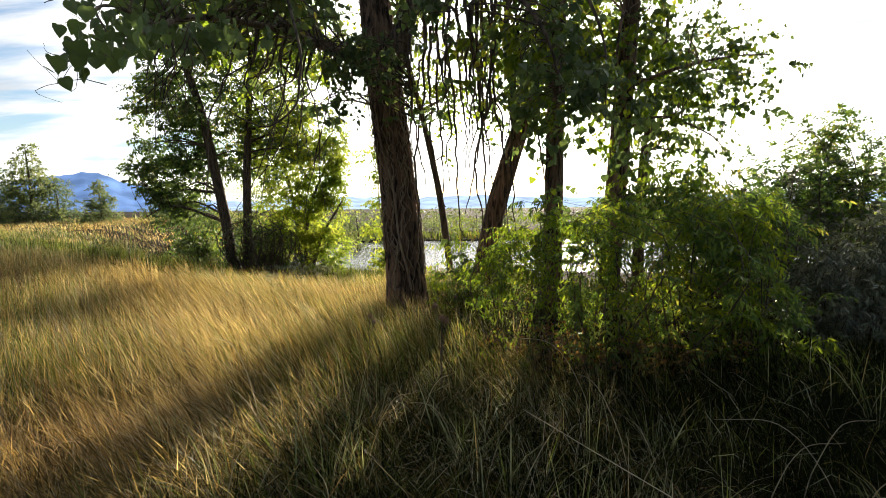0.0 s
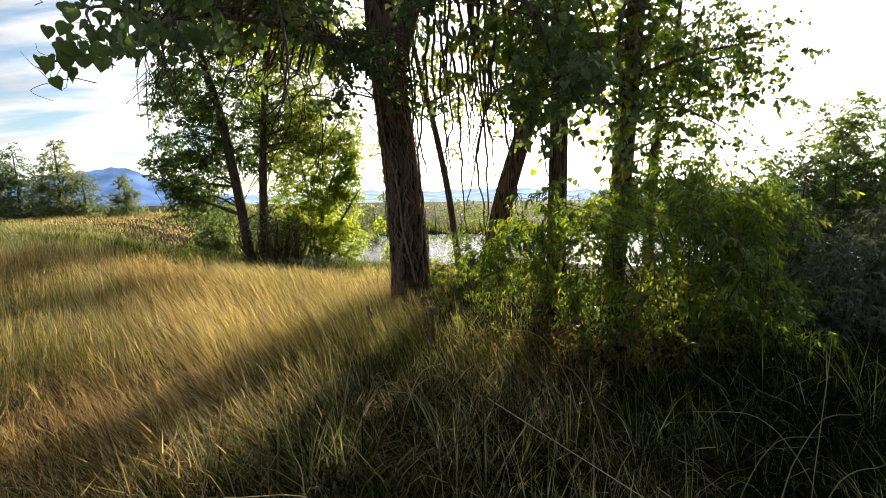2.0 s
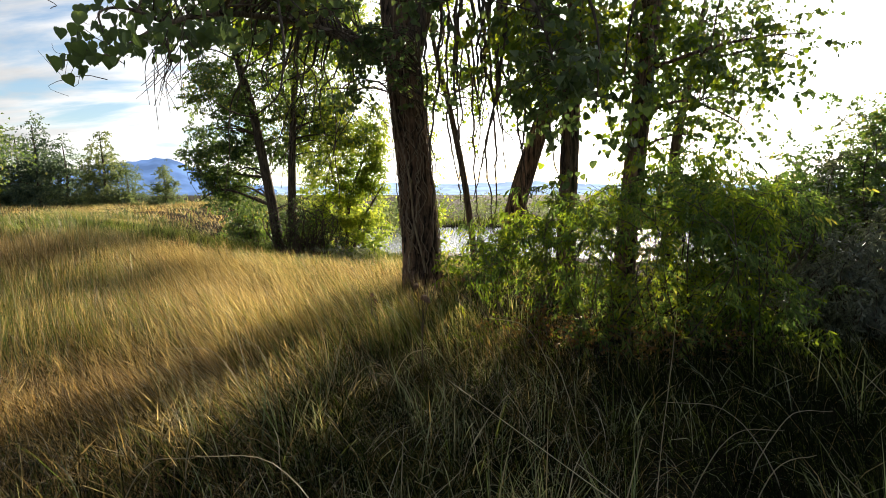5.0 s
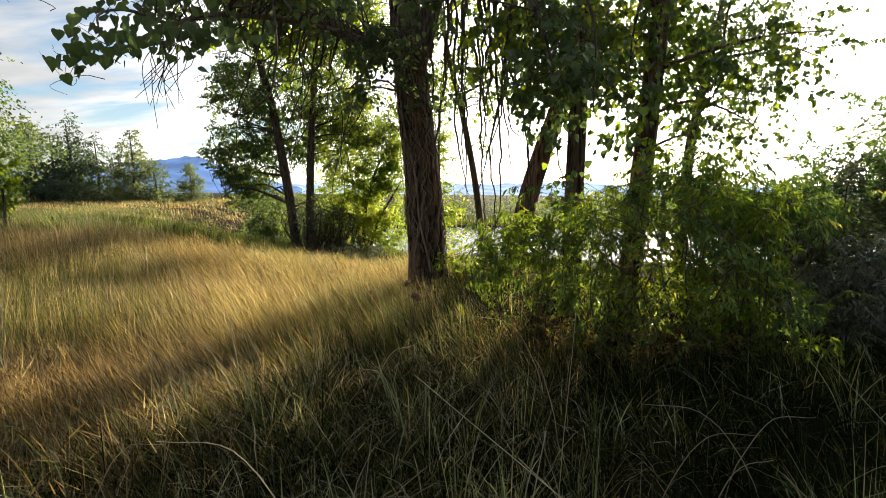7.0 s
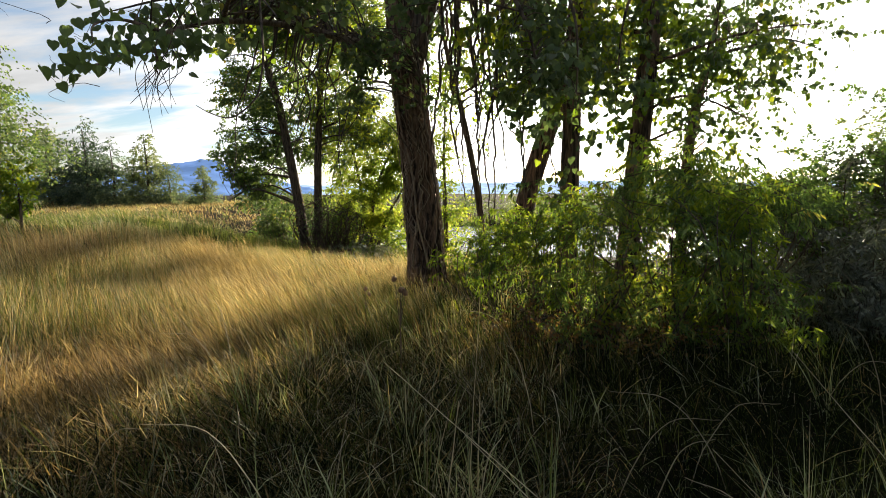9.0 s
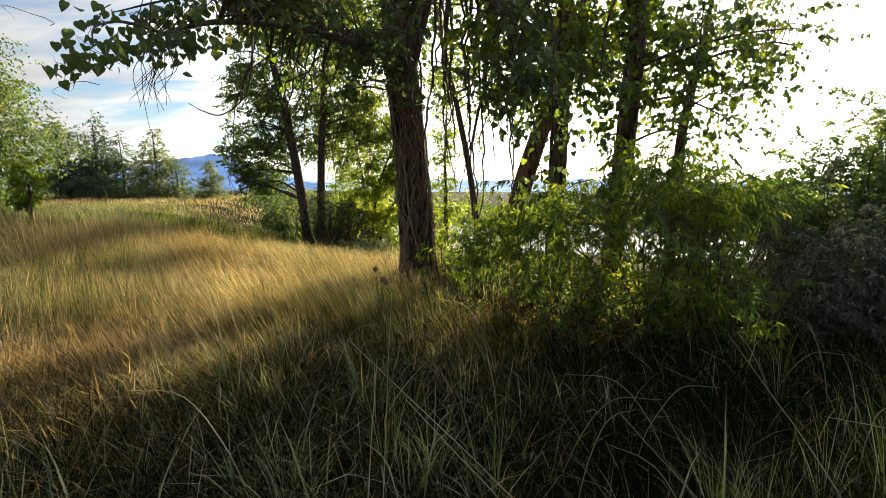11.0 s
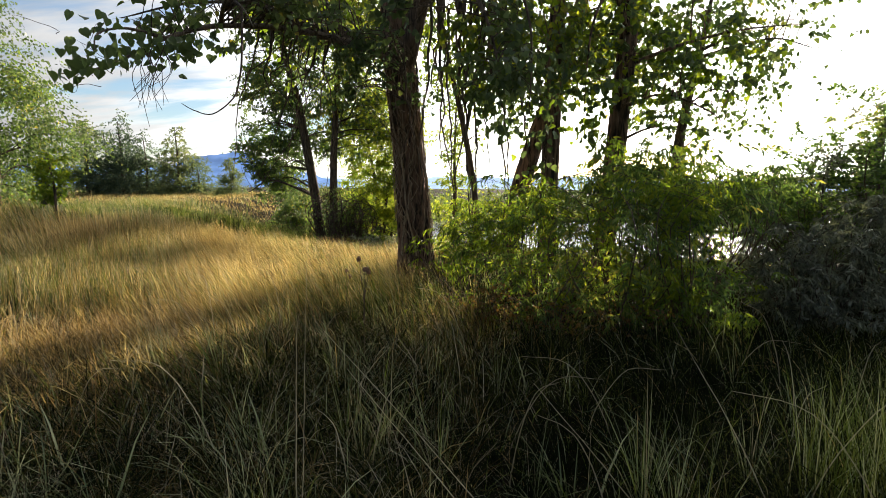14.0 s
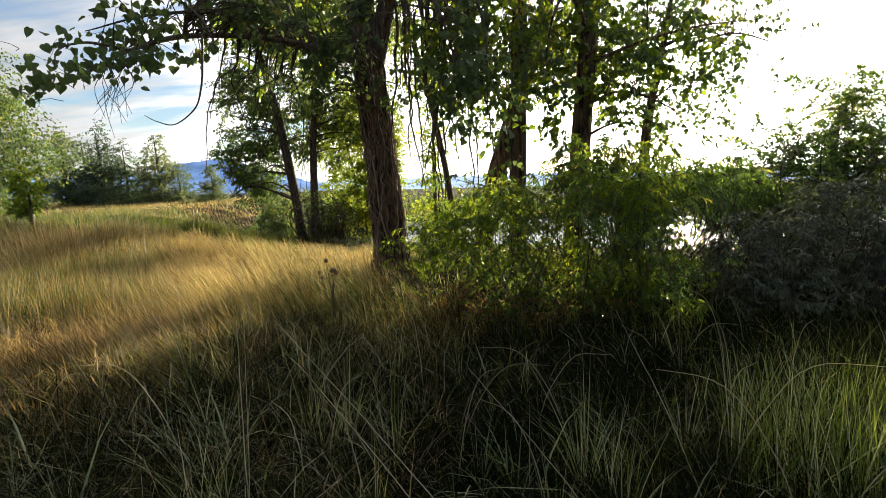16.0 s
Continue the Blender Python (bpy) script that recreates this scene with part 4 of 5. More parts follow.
shrub("dry_brush", "low sunlit tangle of dead brown stems and leaves", (0.9, 5.9), [(0.8, 5.9, 0.0, 0.5, 0.35, 0.28), (1.3, 6.0, 0.05, 0.4, 0.3, 0.3)], 46, 5, 0.045, [LEAF_DRY, LEAF_SUNLIT], 35, fan=0.8, shape="oval", pale=0.35, twig=0.2, bark=TWIG, sag=0.2)
shrub("dry_brush", "dead brown undergrowth at the foot of the willows", (2.4, 5.8), [(1.5, 5.9, 0.15, 0.7, 0.4, 0.25), (2.7, 5.5, 0.1, 1.0, 0.4, 0.2)], 56, 6, 0.045, LEAF_DRY, 39, fan=0.85, shape="oval", twig=0.2, bark=TWIG, sag=0.2)
shrub("silver_shrub", "grey-green silverberry shrub with narrow drooping leaves", (5.7, 7.1), [(4.7, 7.1, 0.8, 0.45, 0.45, 0.7), (5.0, 6.9, 0.65, 0.5, 0.5, 0.6), (5.6, 7.0, 0.9, 0.7, 0.6, 0.7), (6.5, 7.3, 1.1, 0.8, 0.7, 0.8), (5.6, 6.4, 0.2, 0.9, 0.5, 0.45), (7.5, 7.3, 0.9, 0.9, 0.7, 0.8)], 110, 12, 0.095, LEAF_OLIVE, 45, droop=0.55, fan=0.5, twig=0.26)
shrub("silver_shrub", "tall olive-green silverberry bush against the sky", (7.6, 10.8), [(7.0, 10.6, 1.2, 1.0, 0.9, 1.1), (8.4, 11.0, 2.2, 1.0, 1.0, 1.1), (8.3, 11.1, 3.7, 0.55, 0.6, 0.6), (6.0, 10.6, 1.2, 0.8, 0.7, 1.0), (6.4, 10.5, 2.1, 0.6, 0.5, 0.5, 1.6), (7.5, 10.8, 2.7, 0.6, 0.6, 0.55, 1.8), (5.5, 10.4, 1.5, 0.5, 0.5, 0.8)], 200, 12, 0.075, [LEAF_OLIVE, LEAF_WILLOW], 46, shape="oval", droop=0.2, twig=0.3, arch=0.34, every=0.1, sag=0.15, pale=0.7, low=0.3)
shrub("silver_shrub", "olive-green silverberry bush at the edge of the brush", (11.0, 11.2), [(10.2, 11.2, 1.6, 1.3, 1.1, 1.6), (10.6, 11.2, 3.4, 1.1, 1.0, 0.9), (12.4, 11.2, 2.0, 1.4, 1.2, 1.8)], 80, 12, 0.08, [LEAF_OLIVE, LEAF_WILLOW], 47, shape="oval", droop=0.2, twig=0.34, arch=0.34, every=0.12, sag=0.15, pale=0.6, low=0.3)
stem_tree("willow_tree", "large sunlit yellow-green willow by the pond", [
    ([(-5.9, 21.6, -1.6), (-5.8, 21.6, 1.0), (-5.2, 21.6, 2.9), (-4.5, 21.6, 4.1)], [0.10, 0.08, 0.05, 0.015]), ([(-6.0, 21.7, -1.6), (-6.3, 21.7, 1.5), (-6.7, 21.7, 3.6), (-6.9, 21.7, 5.5)], [0.10, 0.08, 0.05, 0.015]),
    ([(-5.8, 21.5, -1.6), (-5.2, 21.5, 0.4), (-4.5, 21.5, 1.6), (-4.0, 21.5, 2.4)], [0.08, 0.06, 0.04, 0.01])],
    [(-6.4, 21.6, 1.5, 1.5, 0.25, 1.7), (-5.2, 21.6, 3.0, 1.1, 0.25, 1.5), (-6.9, 21.7, 4.2, 1.5, 0.25, 1.4), (-5.3, 21.5, 0.0, 1.2, 0.25, 1.2), (-4.6, 21.6, 2.4, 0.55, 0.3, 1.4, 0.8), (-4.7, 21.6, 4.2, 0.8, 0.25, 0.9), (-6.9, 21.4, -0.2, 0.9, 0.25, 0.9)], 1350, 24, 0.115, 0.25, LEAF_LIME, "oval", 48, sides=8, ridge=0, limb_n=22, shell=0.1, max_twigs=300, clump=0.8, gaps=0.22, fine=False)
shrub("willow_shrub", "low sunlit green bush under the willow", (-4.6, 20.2), [(-4.4, 20.2, -0.7, 0.8, 0.6, 0.5), (-5.6, 20.3, -0.6, 0.8, 0.5, 0.6)], 36, 10, 0.13, [LEAF_WILLOW, LEAF_LIME], 51, shape="oval", fan=0.7, twig=0.4, every=0.14)
shrub("willow_shrub", "dark green thicket behind the pair of trees", (-11.5, 28.0), [(-11.0, 28.0, 0.2, 2.4, 1.0, 1.5), (-14.0, 28.5, 0.6, 2.0, 1.0, 1.6)], 50, 14, 0.17, LEAF_COTTON, 50, shape="oval", fan=0.9, twig=0.6, every=0.25)
shrub("bare_thicket", "tangle of brown leafless twigs round the tree bases", (-7.3, 20.0), [(-7.5, 20.0, 0.7, 0.8, 0.4, 1.4), (-6.6, 20.1, 0.6, 0.8, 0.4, 1.3), (-5.8, 20.1, -0.3, 0.7, 0.4, 0.7), (-9.0, 19.9, -0.3, 0.5, 0.4, 0.5)], 150, 2, 0.09, LEAF_WILLOW, 36, shape="oval", fan=0.75, twig=0.6, every=0.22, sag=0.1, arch=0.4, thick=2.6)
shrub("willow_shrub", "dark leafy growth at the feet of the tree pair", (-8.6, 21.0), [(-9.3, 21.2, 0.2, 0.8, 0.4, 0.9), (-7.6, 21.1, 0.3, 0.7, 0.3, 1.0), (-10.6, 21.4, 0.5, 0.9, 0.5, 0.8)], 60, 8, 0.13, [LEAF_COTTON, LEAF_WILLOW], 53, shape="oval", fan=0.85, twig=0.45, every=0.16, thick=1.5)
shrub("willow_shrub", "low grey-green bush on the bank", (-5.0, 18.2), [(-4.7, 18.1, -0.55, 0.9, 0.9, 0.5), (-5.8, 18.5, -0.45, 0.8, 0.75, 0.55)], 36, 12, 0.11, LEAF_OLIVE, 49, twig=0.35, every=0.12)


# ---- distant trees ----


def far_tree(label, x, y, h, w, m, seed, clusters=260, low=0.08, group="row of trees beyond the meadow", leaf=None, taper=0.15, pointed=False, per=18):
    z0 = float(ground_z(x, y))
    rng = np.random.default_rng(seed)
    blobs = []
    for k in range(9):
        s = (k + 0.5) / 9
        r = w * (0.42 * math.sin(math.pi * (taper + (0.93 - taper) * s)) + 0.08)
        blobs.append((x + rng.normal(0, 0.13 * w), y + rng.normal(0, 0.1 * w), z0 + h * (low + (0.96 - low) * s), r * rng.uniform(0.7, 1.1), r, h * 0.09 * rng.uniform(0.8, 1.3)))
    if pointed:
        blobs = []
        for k in range(16):
            s = (k + 0.5) / 16
            r = w * (0.40 * (1 - s) ** 0.75 + 0.05) * rng.uniform(0.65, 1.15)
            a = rng.uniform(0, 6.28)
            off = 0.22 * w * (1 - s)
            blobs.append((x + off * math.cos(a), y + off * math.sin(a), z0 + h * (low + 0.05 + (0.95 - low) * s), r, r, h * 0.06 * rng.uniform(0.8, 1.6)))
        for k in range(4):
            blobs.append((x + rng.normal(0, 0.13 * w), y, z0 + h * rng.uniform(0.8, 0.95), 0.06 * w, 0.06 * w, 0.1 * h, 2.0))
    stem_tree("distant_tree", label, [([(x, y, z0 - 0.2), (x + 0.1, y, z0 + h * 0.4), (x - 0.1, y, z0 + h * 0.95)], [0.022 * h, 0.016 * h, 0.004 * h])],
              blobs, clusters, per, leaf or 0.022 * h + 0.06, 0.045 * h, m, "oval", seed, sides=10, ridge=0, limb_n=4, group=group, max_twigs=16, shell=0.2, clump=0.2 * h, gaps=0.25, fine=False)


far_tree("young cottonwood with bright leaves in the meadow", -13.2, 11.9, 2.3, 1.0, LEAF_SUNLIT, 60, 90, 0.3, "young trees in the meadow", 0.12)
far_tree("tall bright green cottonwood in the meadow", -19.5, 14.8, 9.6, 5.4, [LEAF_COTTON, LEAF_WILLOW], 61, 1500, 0.03, "young trees in the meadow", 0.12, 0.42)
far_tree("bright green cottonwood in the meadow", -23.0, 13.4, 8.6, 5.0, [LEAF_COTTON, LEAF_WILLOW], 62, 800, 0.04, "young trees in the meadow", 0.13, 0.3)
for k, (x, y, h, w, m, lab) in enumerate([
        (-36.3, 34.0, 6.2, 3.6, LEAF_FAR, "grey-green tree in a distant row"), (-33.0, 34.2, 6.3, 4.8, LEAF_HAZE_DARK, "dark tree with haze-blue leaves in a distant row"),
        (-29.2, 36.0, 5.9, 3.7, LEAF_FAR, "light green tree with a feathery top"), (-28.1, 37.0, 3.3, 4.2, LEAF_HAZE_DARK, "low dark bush in a distant row"),
        (-25.0, 37.0, 3.3, 2.7, LEAF_FAR, "small green tree in a distant row"), (-20.6, 38.0, 1.8, 3.6, LEAF_FAR, "low green bush at the meadow's edge"),
        (-17.4, 38.5, 2.2, 4.0, LEAF_FAR, "low green bush at the meadow's edge"), (-39.8, 33.0, 5.2, 4.4, LEAF_HAZE_DARK, "dark tree in a distant row"), (-43.0, 32.0, 5.6, 5.0, LEAF_FAR, "green tree in a distant row"),
        (-34.6, 36.0, 4.6, 4.4, LEAF_HAZE_DARK, "dark tree in a distant row"), (-34.9, 34.6, 5.6, 4.6, LEAF_HAZE_DARK, "dark tree in a distant row"), (-31.6, 35.2, 5.2, 4.0, LEAF_HAZE_DARK, "dark tree in a distant row"), (-14.5, 40.0, 3.0, 4.5, LEAF_FAR, "green bush at the pond's end")]):
    far_tree(lab, x, y, h, w, m, 70 + k, 420, 0.0, leaf=0.05 + 0.019 * h, pointed=h > 3.2, per=18)
rng = np.random.default_rng(90)
for k in range(22):
    x = -14 + k * 2.6 + rng.normal(0, 0.7)
    y = 53 + rng.normal(0, 1.5) + 0.004 * (x - 6) ** 2
    far_tree("bushy green tree on the pond's far shore", x, y, rng.uniform(1.7, 3.4) + 1.2 * max(0, min(1, (x + 2) / 12)), rng.uniform(4.4, 6.4), LEAF_FAR if k % 3 else LEAF_SUNLIT, 100 + k, 150, 0.0, "trees on the far shore", per=9)
far_tree("rounded green tree on the pond's bank", -7.4, 43.5, 4.3, 4.6, LEAF_FAR, 96, 260, 0.0, "trees on the far shore")

for k in range(20):
    x = -26 + k * 4.6 + rng.normal(0, 1.2)
    far_tree("hazy grey-green tree beyond the far shore", x, 78 + rng.normal(0, 5), rng.uniform(2.6, 4.4), rng.uniform(4.5, 7.5), LEAF_FAR, 140 + k, 80, 0.0, "trees beyond the far shore", 0.26, per=9)


# ---- grass ----


def blades(x, y, h, w, lean_dir, lean, mats, slot, seg=3, rng=None, z=None, heads=None):
    """Bent tapered blades in one mesh; heads: which of them are stems with a seed head near the tip."""
    n = len(x)
    z = ground_z(x, y) - 0.02 if z is None else z
    base = np.stack([x, y, z], 1)
    d = np.stack([np.cos(lean_dir), np.sin(lean_dir), np.zeros(n)], 1)
    fa = rng.uniform(0, np.pi, n)
    side = np.stack([np.cos(fa), np.sin(fa), np.zeros(n)], 1)
    rows = []
    for k in range(seg + 1):
        s = k / seg if heads is None else np.where(heads, (0.0, 0.5, 0.72, 1.0)[k], k / seg)
        fwd = lean * s ** 1.45
        up = s * np.sqrt(np.maximum(0.08, 1 - (lean * 0.75 * s) ** 2))
        c = base + d * (h * fwd)[:, None] + np.stack([np.zeros(n), np.zeros(n), h * up], 1)
        ww = w * (1 - s ** 1.5) * 0.5 if heads is None else w * np.where(heads, (0.3, 0.28, 0.7, 0.0)[k], 1 - s ** 1.5) * 0.5
        if k < seg:
            rows += [c - side * ww[:, None], c + side * ww[:, None]]
        else:
            rows.append(c)
    m = 2 * seg + 1
    v = np.stack(rows, 1).reshape(-1, 3)
    faces, lens = [], []
    for k in range(seg - 1):
        faces += [2 * k, 2 * k + 1, 2 * k + 3, 2 * k + 2]
        lens.append(4)
    faces += [2 * seg - 2, 2 * seg - 1, 2 * seg]
    lens.append(3)
    fv = (np.array(faces)[None, :] + (np.arange(n) * m)[:, None]).ravel()
    kinds = np.repeat(slot[:, None], len(lens), 1)
    if heads is not None:
        kinds[heads, :-1] = 4
    return mesh_of("grass", v, fv, np.tile(lens, n), mats, kinds.ravel())


def scatter(n, x0, x1, y0, y1, rng, keep=None):
    x, y = rng.uniform(x0, x1, n), rng.uniform(y0, y1, n)
    # clumps: draw the blades together towards tuft centres
    cell = 0.16
    gx, gy = np.floor(x / cell), np.floor(y / cell)
    hx = np.sin(gx * 127.1 + gy * 311.7) * 43758.5
    hy = np.sin(gx * 269.5 + gy * 183.3) * 43758.5
    tx, ty = (gx + (hx - np.floor(hx))) * cell, (gy + (hy - np.floor(hy))) * cell
    p = rng.uniform(0.2, 0.75, n)
    x, y = x + (tx - x) * p, y + (ty - y) * p
    if keep is not None:
        k = keep(x, y)
        k = rng.random(n) < k
        x, y = x[k], y[k]
    return x, y


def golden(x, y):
    """How golden the meadow is: 1 in the tall dry stand, 0 under the trees, where the green darkened for shade takes
    over.
    """
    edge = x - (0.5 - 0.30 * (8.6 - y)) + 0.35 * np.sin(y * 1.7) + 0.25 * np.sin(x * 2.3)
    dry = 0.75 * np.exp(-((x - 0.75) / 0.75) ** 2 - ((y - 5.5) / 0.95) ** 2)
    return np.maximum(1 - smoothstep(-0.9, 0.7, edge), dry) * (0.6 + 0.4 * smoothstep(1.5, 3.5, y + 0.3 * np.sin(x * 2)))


def build_grass():
    rng = np.random.default_rng(5)
    mats = [GRASS_GOLD, GRASS_STRAW, GRASS_SHADE_GREEN, GRASS_LUSH, GRASS_STEM, GRASS_PALE, GRASS_RUST]

    def lay(name, label, n, box, hh, ww, seg, keep=None, lean0=0.35, green=0.0):
        x, y = scatter(n, *box, rng, keep)
        k = len(x)
        g = golden(x, y)
        patch = 0.5 + 0.5 * np.sin(x * 0.9 + 1.3 * np.sin(y * 0.7)) * np.sin(y * 0.8 + 0.6 * x)
        fine = 0.5 + 0.5 * np.sin(x * 5.1 + 2 * np.sin(y * 3.7)) * np.sin(y * 4.3 + 1.7 * np.sin(x * 2.9))
        r = rng.random(k)
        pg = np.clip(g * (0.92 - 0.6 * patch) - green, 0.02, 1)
        # straw and pale blades increase leftwards, standing in for dappled sun there
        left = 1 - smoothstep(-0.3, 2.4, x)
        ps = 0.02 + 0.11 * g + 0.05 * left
        # shade by colour: darkened green under the trees, brighter lush green in the sun
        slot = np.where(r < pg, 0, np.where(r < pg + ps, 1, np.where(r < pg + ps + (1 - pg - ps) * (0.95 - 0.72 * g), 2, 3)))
        # broad blue-green blades stand in loose tufts
        tuft = np.sin(x * 3.3 + 1.1) * np.sin(y * 3.9 + 0.8 * np.sin(x * 2.1)) > 0.35
        slot = np.where((rng.random(k) < np.where(tuft, 0.13, 0.012) * (0.4 + 1.2 * left)) & (slot == 2), 5, slot)
        rust = np.sin(x * 0.8 + 2.2 * np.sin(y * 0.55 + 1.0)) * np.sin(y * 1.1 + 0.7 * np.sin(x * 1.3)) > 0.1
        slot = np.where(rust & (slot == 0) & (rng.random(k) < 0.42), 6, slot)
        lush = 0.6 * np.exp(-((x + 7.0) / 1.7) ** 2 - ((y - 6.6) / 2.0) ** 2)
        slot = np.where((rng.random(k) < lush) & np.isin(slot, (0, 2, 6)), 3, slot)
        h = hh * rng.uniform(0.35, 1.25, k) * (0.65 + 0.35 * g + 0.2 * patch + 0.25 * fine)
        w = ww * rng.uniform(0.6, 1.4, k)
        wind = 3.0 + 0.6 * np.sin(x * 0.8 + y * 0.5) + rng.normal(0, 0.5 + 1.2 * (1 - g), k)
        lean = np.abs(rng.normal(lean0 * (1.0 + 0.3 * (1 - g)), 0.22 + 0.2 * (1 - g), k))
        big = (rng.random(k) < 0.12) & (g < 0.6)
        w = np.where(slot == 1, w * 0.6, np.where(slot == 5, w * 1.5, w))
        h = np.where(slot == 5, h * 1.25, h)
        h, w = np.where(big, h * 1.25, h), np.where(big, w * 1.5, w)
        heads = ((slot < 2) | (slot == 6)) & (g > 0.3) & (rng.random(k) < 0.45) if seg == 3 else None
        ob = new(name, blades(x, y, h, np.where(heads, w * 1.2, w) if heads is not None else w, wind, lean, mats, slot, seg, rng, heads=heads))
        tagged(ob, label, "grass", kind="stuff")

    def thatch(label, n, box, hh, ww):
        x, y = scatter(n, *box, rng)
        slot = rng.choice([1, 4, 4, 4, 2, 2], len(x))
        ob = new("grass", blades(x, y, hh * rng.uniform(0.5, 1.3, len(x)), ww * rng.uniform(0.6, 1.4, len(x)), rng.uniform(0, 2 * np.pi, len(x)), rng.uniform(0.9, 1.5, len(x)), mats, slot, 3, rng, z=ground_z(x, y) + rng.uniform(0, 0.16, len(x))))
        tagged(ob, label, "grass", kind="stuff")

    def under(x, y):
        # a worn hollow under the boughs, thin growth in the brush
        return 1 - 0.55 * smoothstep(0.6, 1.6, x) * smoothstep(5.6, 6.6, y)

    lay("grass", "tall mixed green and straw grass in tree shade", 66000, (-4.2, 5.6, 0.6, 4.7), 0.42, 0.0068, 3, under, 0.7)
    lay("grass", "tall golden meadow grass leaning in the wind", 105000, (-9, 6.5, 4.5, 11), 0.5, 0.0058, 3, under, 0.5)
    lay("grass", "tall golden and green grass in the hollow", 60000, (-22, 4, 10.5, 25), 0.32, 0.012, 2, lambda x, y: ground_z(x, y) > WATER_Z + 0.05, 0.45, 0.6)
    lay("grass", "sunlit meadow grass beyond the hollow", 60000, (-60, -12, 20, 46), 0.24, 0.02, 2, None, 0.45, 0.1)
    lay("grass", "golden grass at the meadow's side", 34000, (-22, -8.5, 3.5, 12), 0.5, 0.016, 2, None, 0.35)
    lay("grass", "reeds and grass along the far shore", 9000, (-30, 45, 47, 58), 0.7, 0.09, 2, lambda x, y: ground_z(x, y) > WATER_Z - 0.1, 0.2, 0.6)
    lay("grass", "grass behind the brush", 14000, (6, 22, 1, 20), 0.5, 0.022, 2, lambda x, y: ground_z(x, y) > WATER_Z + 0.05, 0.35, 0.2)
    lay("grass", "grass beside and behind the path", 26000, (-8, 10, -6, 0.6), 0.36, 0.012, 2, lambda x, y: 1 - np.exp(-((y + 0.36 * np.clip(x, 0, 3)) / 0.5) ** 2) * 0.6, 0.6)

    thatch("matted dead grass lying between the green blades", 10000, (-3.8, 1.6, 1.2, 5.4), 0.38, 0.0055)

    def stand(name, label, n, cx, cy, rx, ry, hh, ww, slots, lean0, wind0, seg=3):
        a, r = rng.uniform(0, 2 * np.pi, n), np.sqrt(rng.uniform(0, 1, n))
        x, y = cx + rx * r * np.cos(a), cy + ry * r * np.sin(a)
        h = hh * rng.uniform(0.5, 1.15, n)
        ob = new(name, blades(x, y, h, ww * rng.uniform(0.6, 1.4, n), wind0 + rng.normal(0, 0.9, n), np.abs(rng.normal(lean0, 0.2, n)), mats, rng.choice(slots, n), seg, rng))
        tagged(ob, label, "grass", kind="stuff")

    stand("reed_grass", "tall green reed grass standing on the hollow's edge", 6000, -10.2, 18.2, 2.6, 1.4, 0.8, 0.022, [2, 3, 3], 0.25, 2.0)
    stand("reed_grass", "tall green reed grass standing on the hollow's edge", 4500, -13.8, 19.5, 2.6, 2.0, 0.5, 0.02, [2, 3, 3, 2], 0.25, 2.0)
    stand("reed_grass", "tall green reeds by the near shore of the pond", 5000, -3.2, 19.5, 2.0, 1.8, 0.75, 0.02, [2, 3, 3], 0.2, 2.0)
    stand("tall_grass", "bright green tuft of tall grass", 1050, 3.95, 2.35, 0.5, 0.55, 0.82, 0.007, [3, 3, 3, 2, 5], 0.4, 0.9)


build_grass()


def grass_tuft(x, y, h, n, seed):
    """One tussock of long broad blades that fan out and arch over."""
    rng = np.random.default_rng(seed)
    a = rng.uniform(0, 2 * np.pi, n)
    r = 0.05 * np.sqrt(rng.uniform(0, 1, n))
    lean = np.abs(rng.normal(0.32, 0.25, n))
    me = blades(x + r * np.cos(a), y + r * np.sin(a), h * rng.uniform(0.45, 1.1, n), 0.0085 * rng.uniform(0.6, 1.3, n), a + rng.normal(0, 0.5, n), lean,
                [GRASS_PALE, GRASS_LUSH, GRASS_STRAW], rng.choice([0, 0, 0, 1, 2], n), 5, rng)
    tagged(new("grass_tuft", me), "tussock of long pale green arching blades", "grass", "tussocks in the shaded grass")


rng = np.random.default_rng(55)
for k in range(42):
    ty = rng.uniform(1.25, 4.2)
    tx = rng.uniform(-0.75, 1.0) * ty + 1.35 * rng.random() + 0.2
    if tx > 0.9 and rng.random() < 0.45:
        continue
    grass_tuft(tx, ty, rng.uniform(0.45, 0.8), int(rng.integers(10, 24)), 300 + k)
grass_tuft(2.6, 2.32, 0.95, 34, 291)
grass_tuft(2.75, 2.2, 0.85, 26, 292)
grass_tuft(1.35, 2.3, 0.9, 26, 293)
grass_tuft(0.95, 2.5, 0.8, 24, 294)


def dry_stalk(x, y, h, az, bend, seed):
    """One pale dead grass stalk, arched over and broken at its tip."""
    rng = np.random.default_rng(seed)
    z = float(ground_z(x, y))
    d = np.array([math.cos(az), math.sin(az), 0])
    pts = curve_pts([np.array([x, y, z]), np.array([x, y, z + 0.45 * h]) + d * bend * 0.22 * h, np.array([x, y, z + 0.8 * h]) + d * bend * 0.6 * h, np.array([x, y, z + h * (1 - 0.25 * bend)]) + d * bend * 1.15 * h], 16)
    tb = Tubes()
    tb.add(pts + np.cumsum(rng.normal(0, 0.002, pts.shape), 0), [0.004, 0.003, 0.0015], 5)
    return tagged(new("dry_stalk", tb.mesh("dry_stalk", GRASS_STRAW)), "pale dead grass stalk arching over the sward", "grass stalk", "dead stalks in the grass")


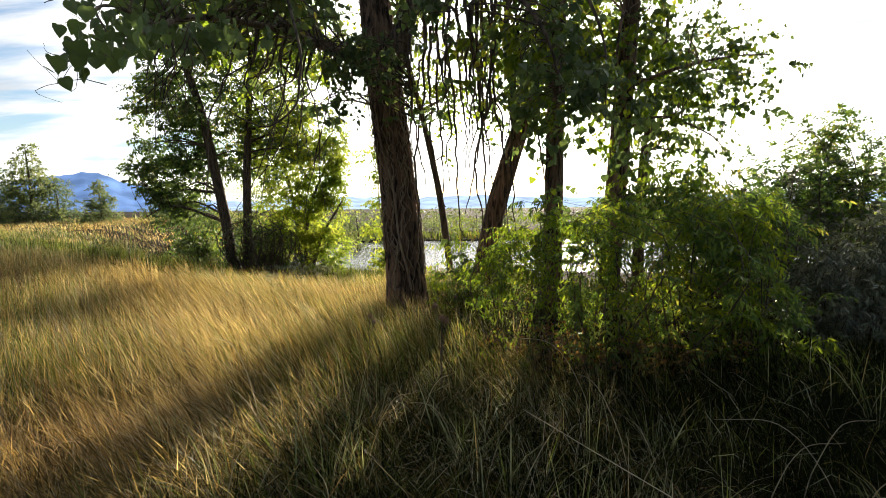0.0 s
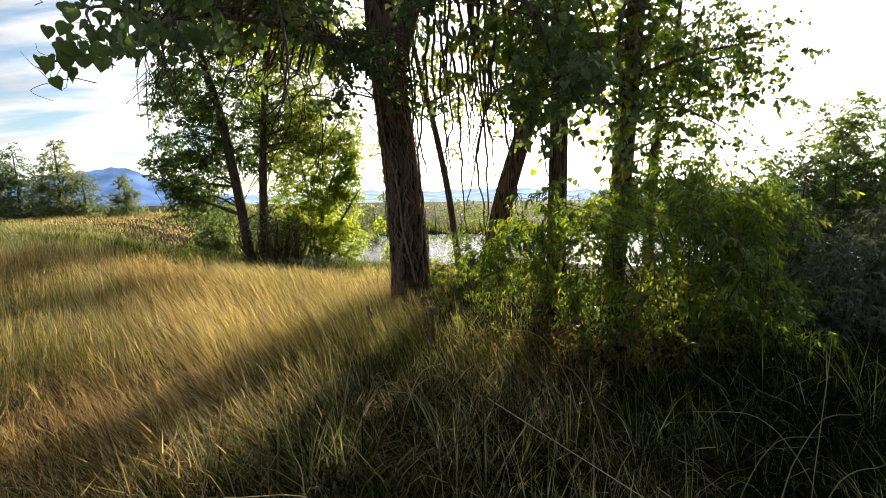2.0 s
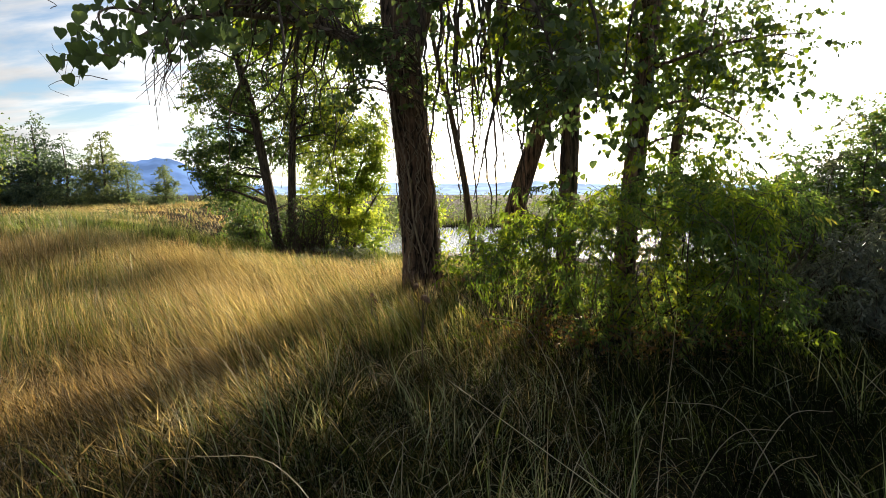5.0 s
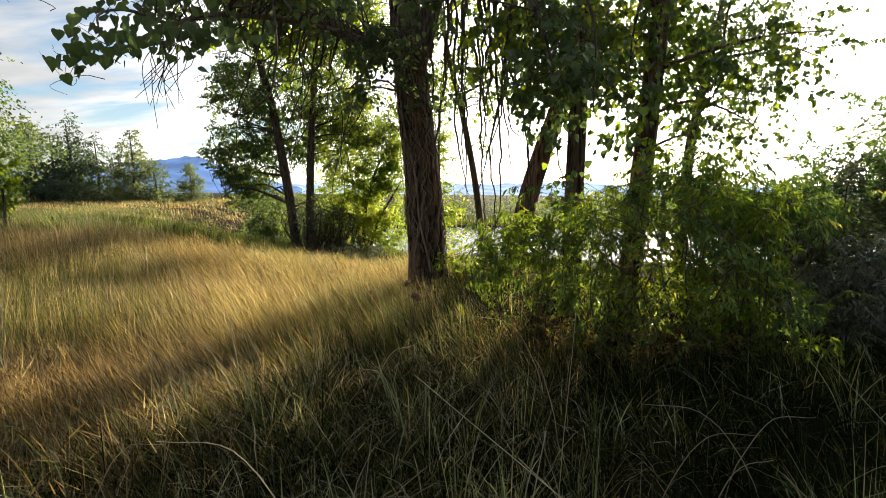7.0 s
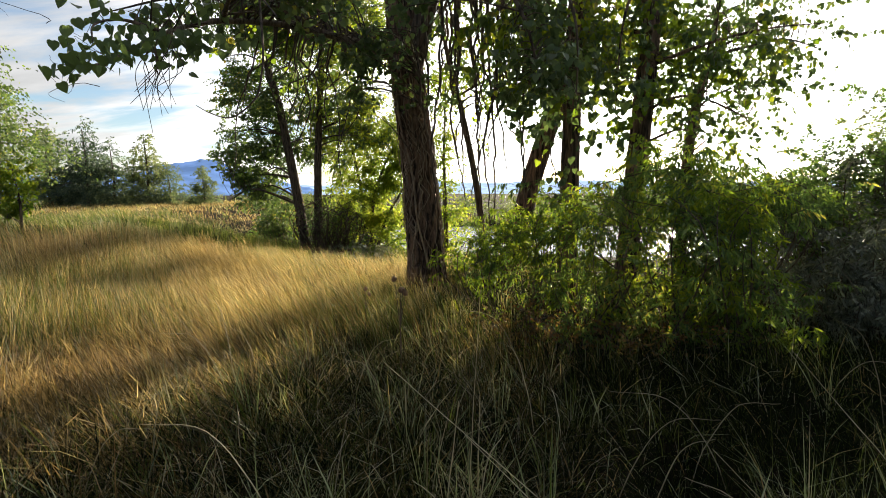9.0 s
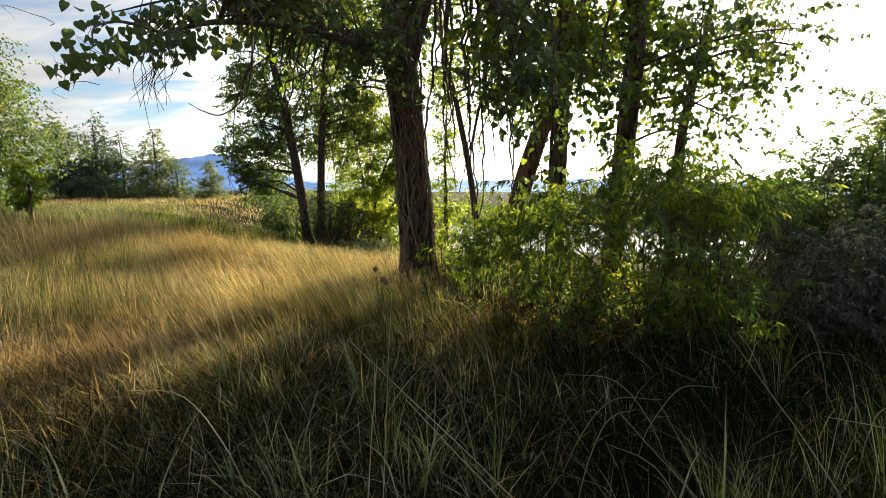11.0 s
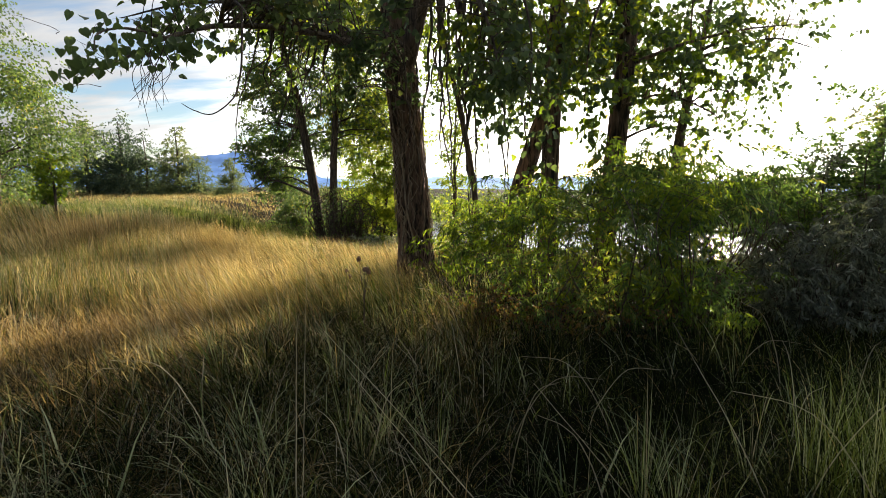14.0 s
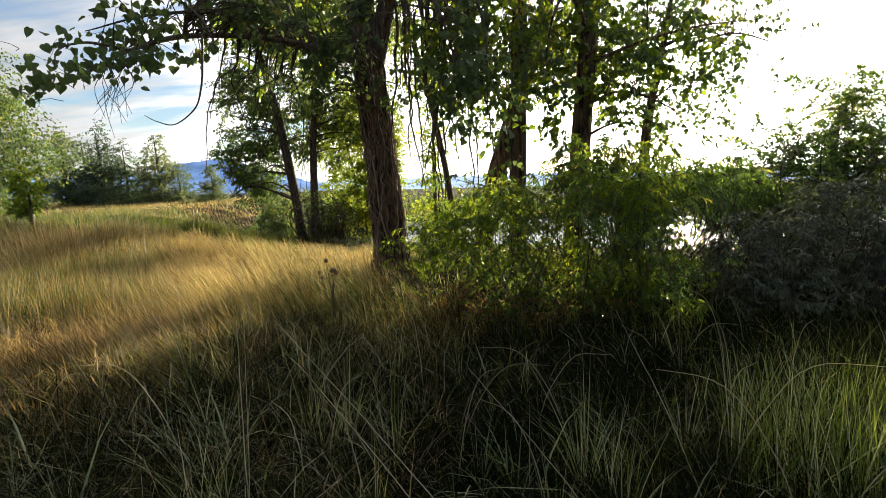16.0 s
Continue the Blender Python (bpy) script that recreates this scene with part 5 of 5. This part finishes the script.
def lying_stalk(a, b, seed, thick=0.0035):
    """A long dead stem that leans across the grass from root a to tip b."""
    rng = np.random.default_rng(seed)
    a, b = np.array(a, float), np.array(b, float)
    pts = curve_pts([a, a * 0.6 + b * 0.4 + (0, 0, 0.06), b], 18) + np.cumsum(rng.normal(0, 0.0015, (18, 3)), 0)
    tb = Tubes()
    tb.add(pts, [thick, thick * 0.85, thick * 0.4], 5)
    tagged(new("dry_stalk", tb.mesh("dry_stalk", GRASS_STRAW)), "long straight dead stalk leaning across the grass", "grass stalk", "dead stalks in the grass")


lying_stalk((2.45, 1.0, -0.3), (0.4, 2.52, 0.62), 1)
lying_stalk((2.3, 1.0, -0.3), (0.99, 1.75, 0.58), 2)
lying_stalk((3.25, 1.95, -0.3), (2.88, 3.2, 0.6), 3)
lying_stalk((2.75, 1.55, -0.3), (1.95, 1.8, 0.6), 4)
lying_stalk((1.02, 1.13, -0.3), (1.12, 1.11, 1.35), 5, 0.002)
lying_stalk((0.9, 1.3, -0.3), (1.04, 1.12, 1.0), 6)
rng = np.random.default_rng(77)
for k in range(34):
    dry_stalk(rng.uniform(-1.6, 5.0), rng.uniform(1.5, 4.2), rng.uniform(0.5, 1.0), rng.choice([2.6, 0.5, 3.0, 0.2]) + rng.normal(0, 0.4), rng.uniform(0.1, 0.9), 200 + k)


def thistle(x, y, h, heads, seed):
    rng = np.random.default_rng(seed)
    z = float(ground_z(x, y))
    t = thing("thistle", "dried thistle with rusty brown seed heads", "flower", "dried thistles", at=(x, y, z))
    for k in range(heads):
        top = np.array([x + rng.normal(0, 0.06), y + rng.normal(0, 0.04), z + h * rng.uniform(0.85, 1.05)])
        tb = Tubes()
        tb.add(curve_pts([(x, y, z), (x, y, z + h * 0.5), top], 10), [0.006, 0.003], 5)
        stem = part("stem", tb.mesh("stem", BARK_DARK), t)
        bm = bmesh.new()
        bmesh.ops.create_icosphere(bm, subdivisions=2, radius=0.026)
        for v in bm.verts:
            v.co *= 1 + 0.18 * rng.normal()
            v.co.z *= 1.15
            v.co += Vector(top)
        me = bpy.data.meshes.new("seed_head")
        bm.to_mesh(me)
        bm.free()
        me.materials.append(THISTLE)
        part("seed_head", me, stem)


thistle(-0.03, 4.5, 1.05, 4, 1)
thistle(-0.58, 7.5, 0.6, 2, 4)
thistle(-0.9, 6.0, 0.62, 2, 2)
thistle(0.05, 7.6, 0.66, 1, 3)
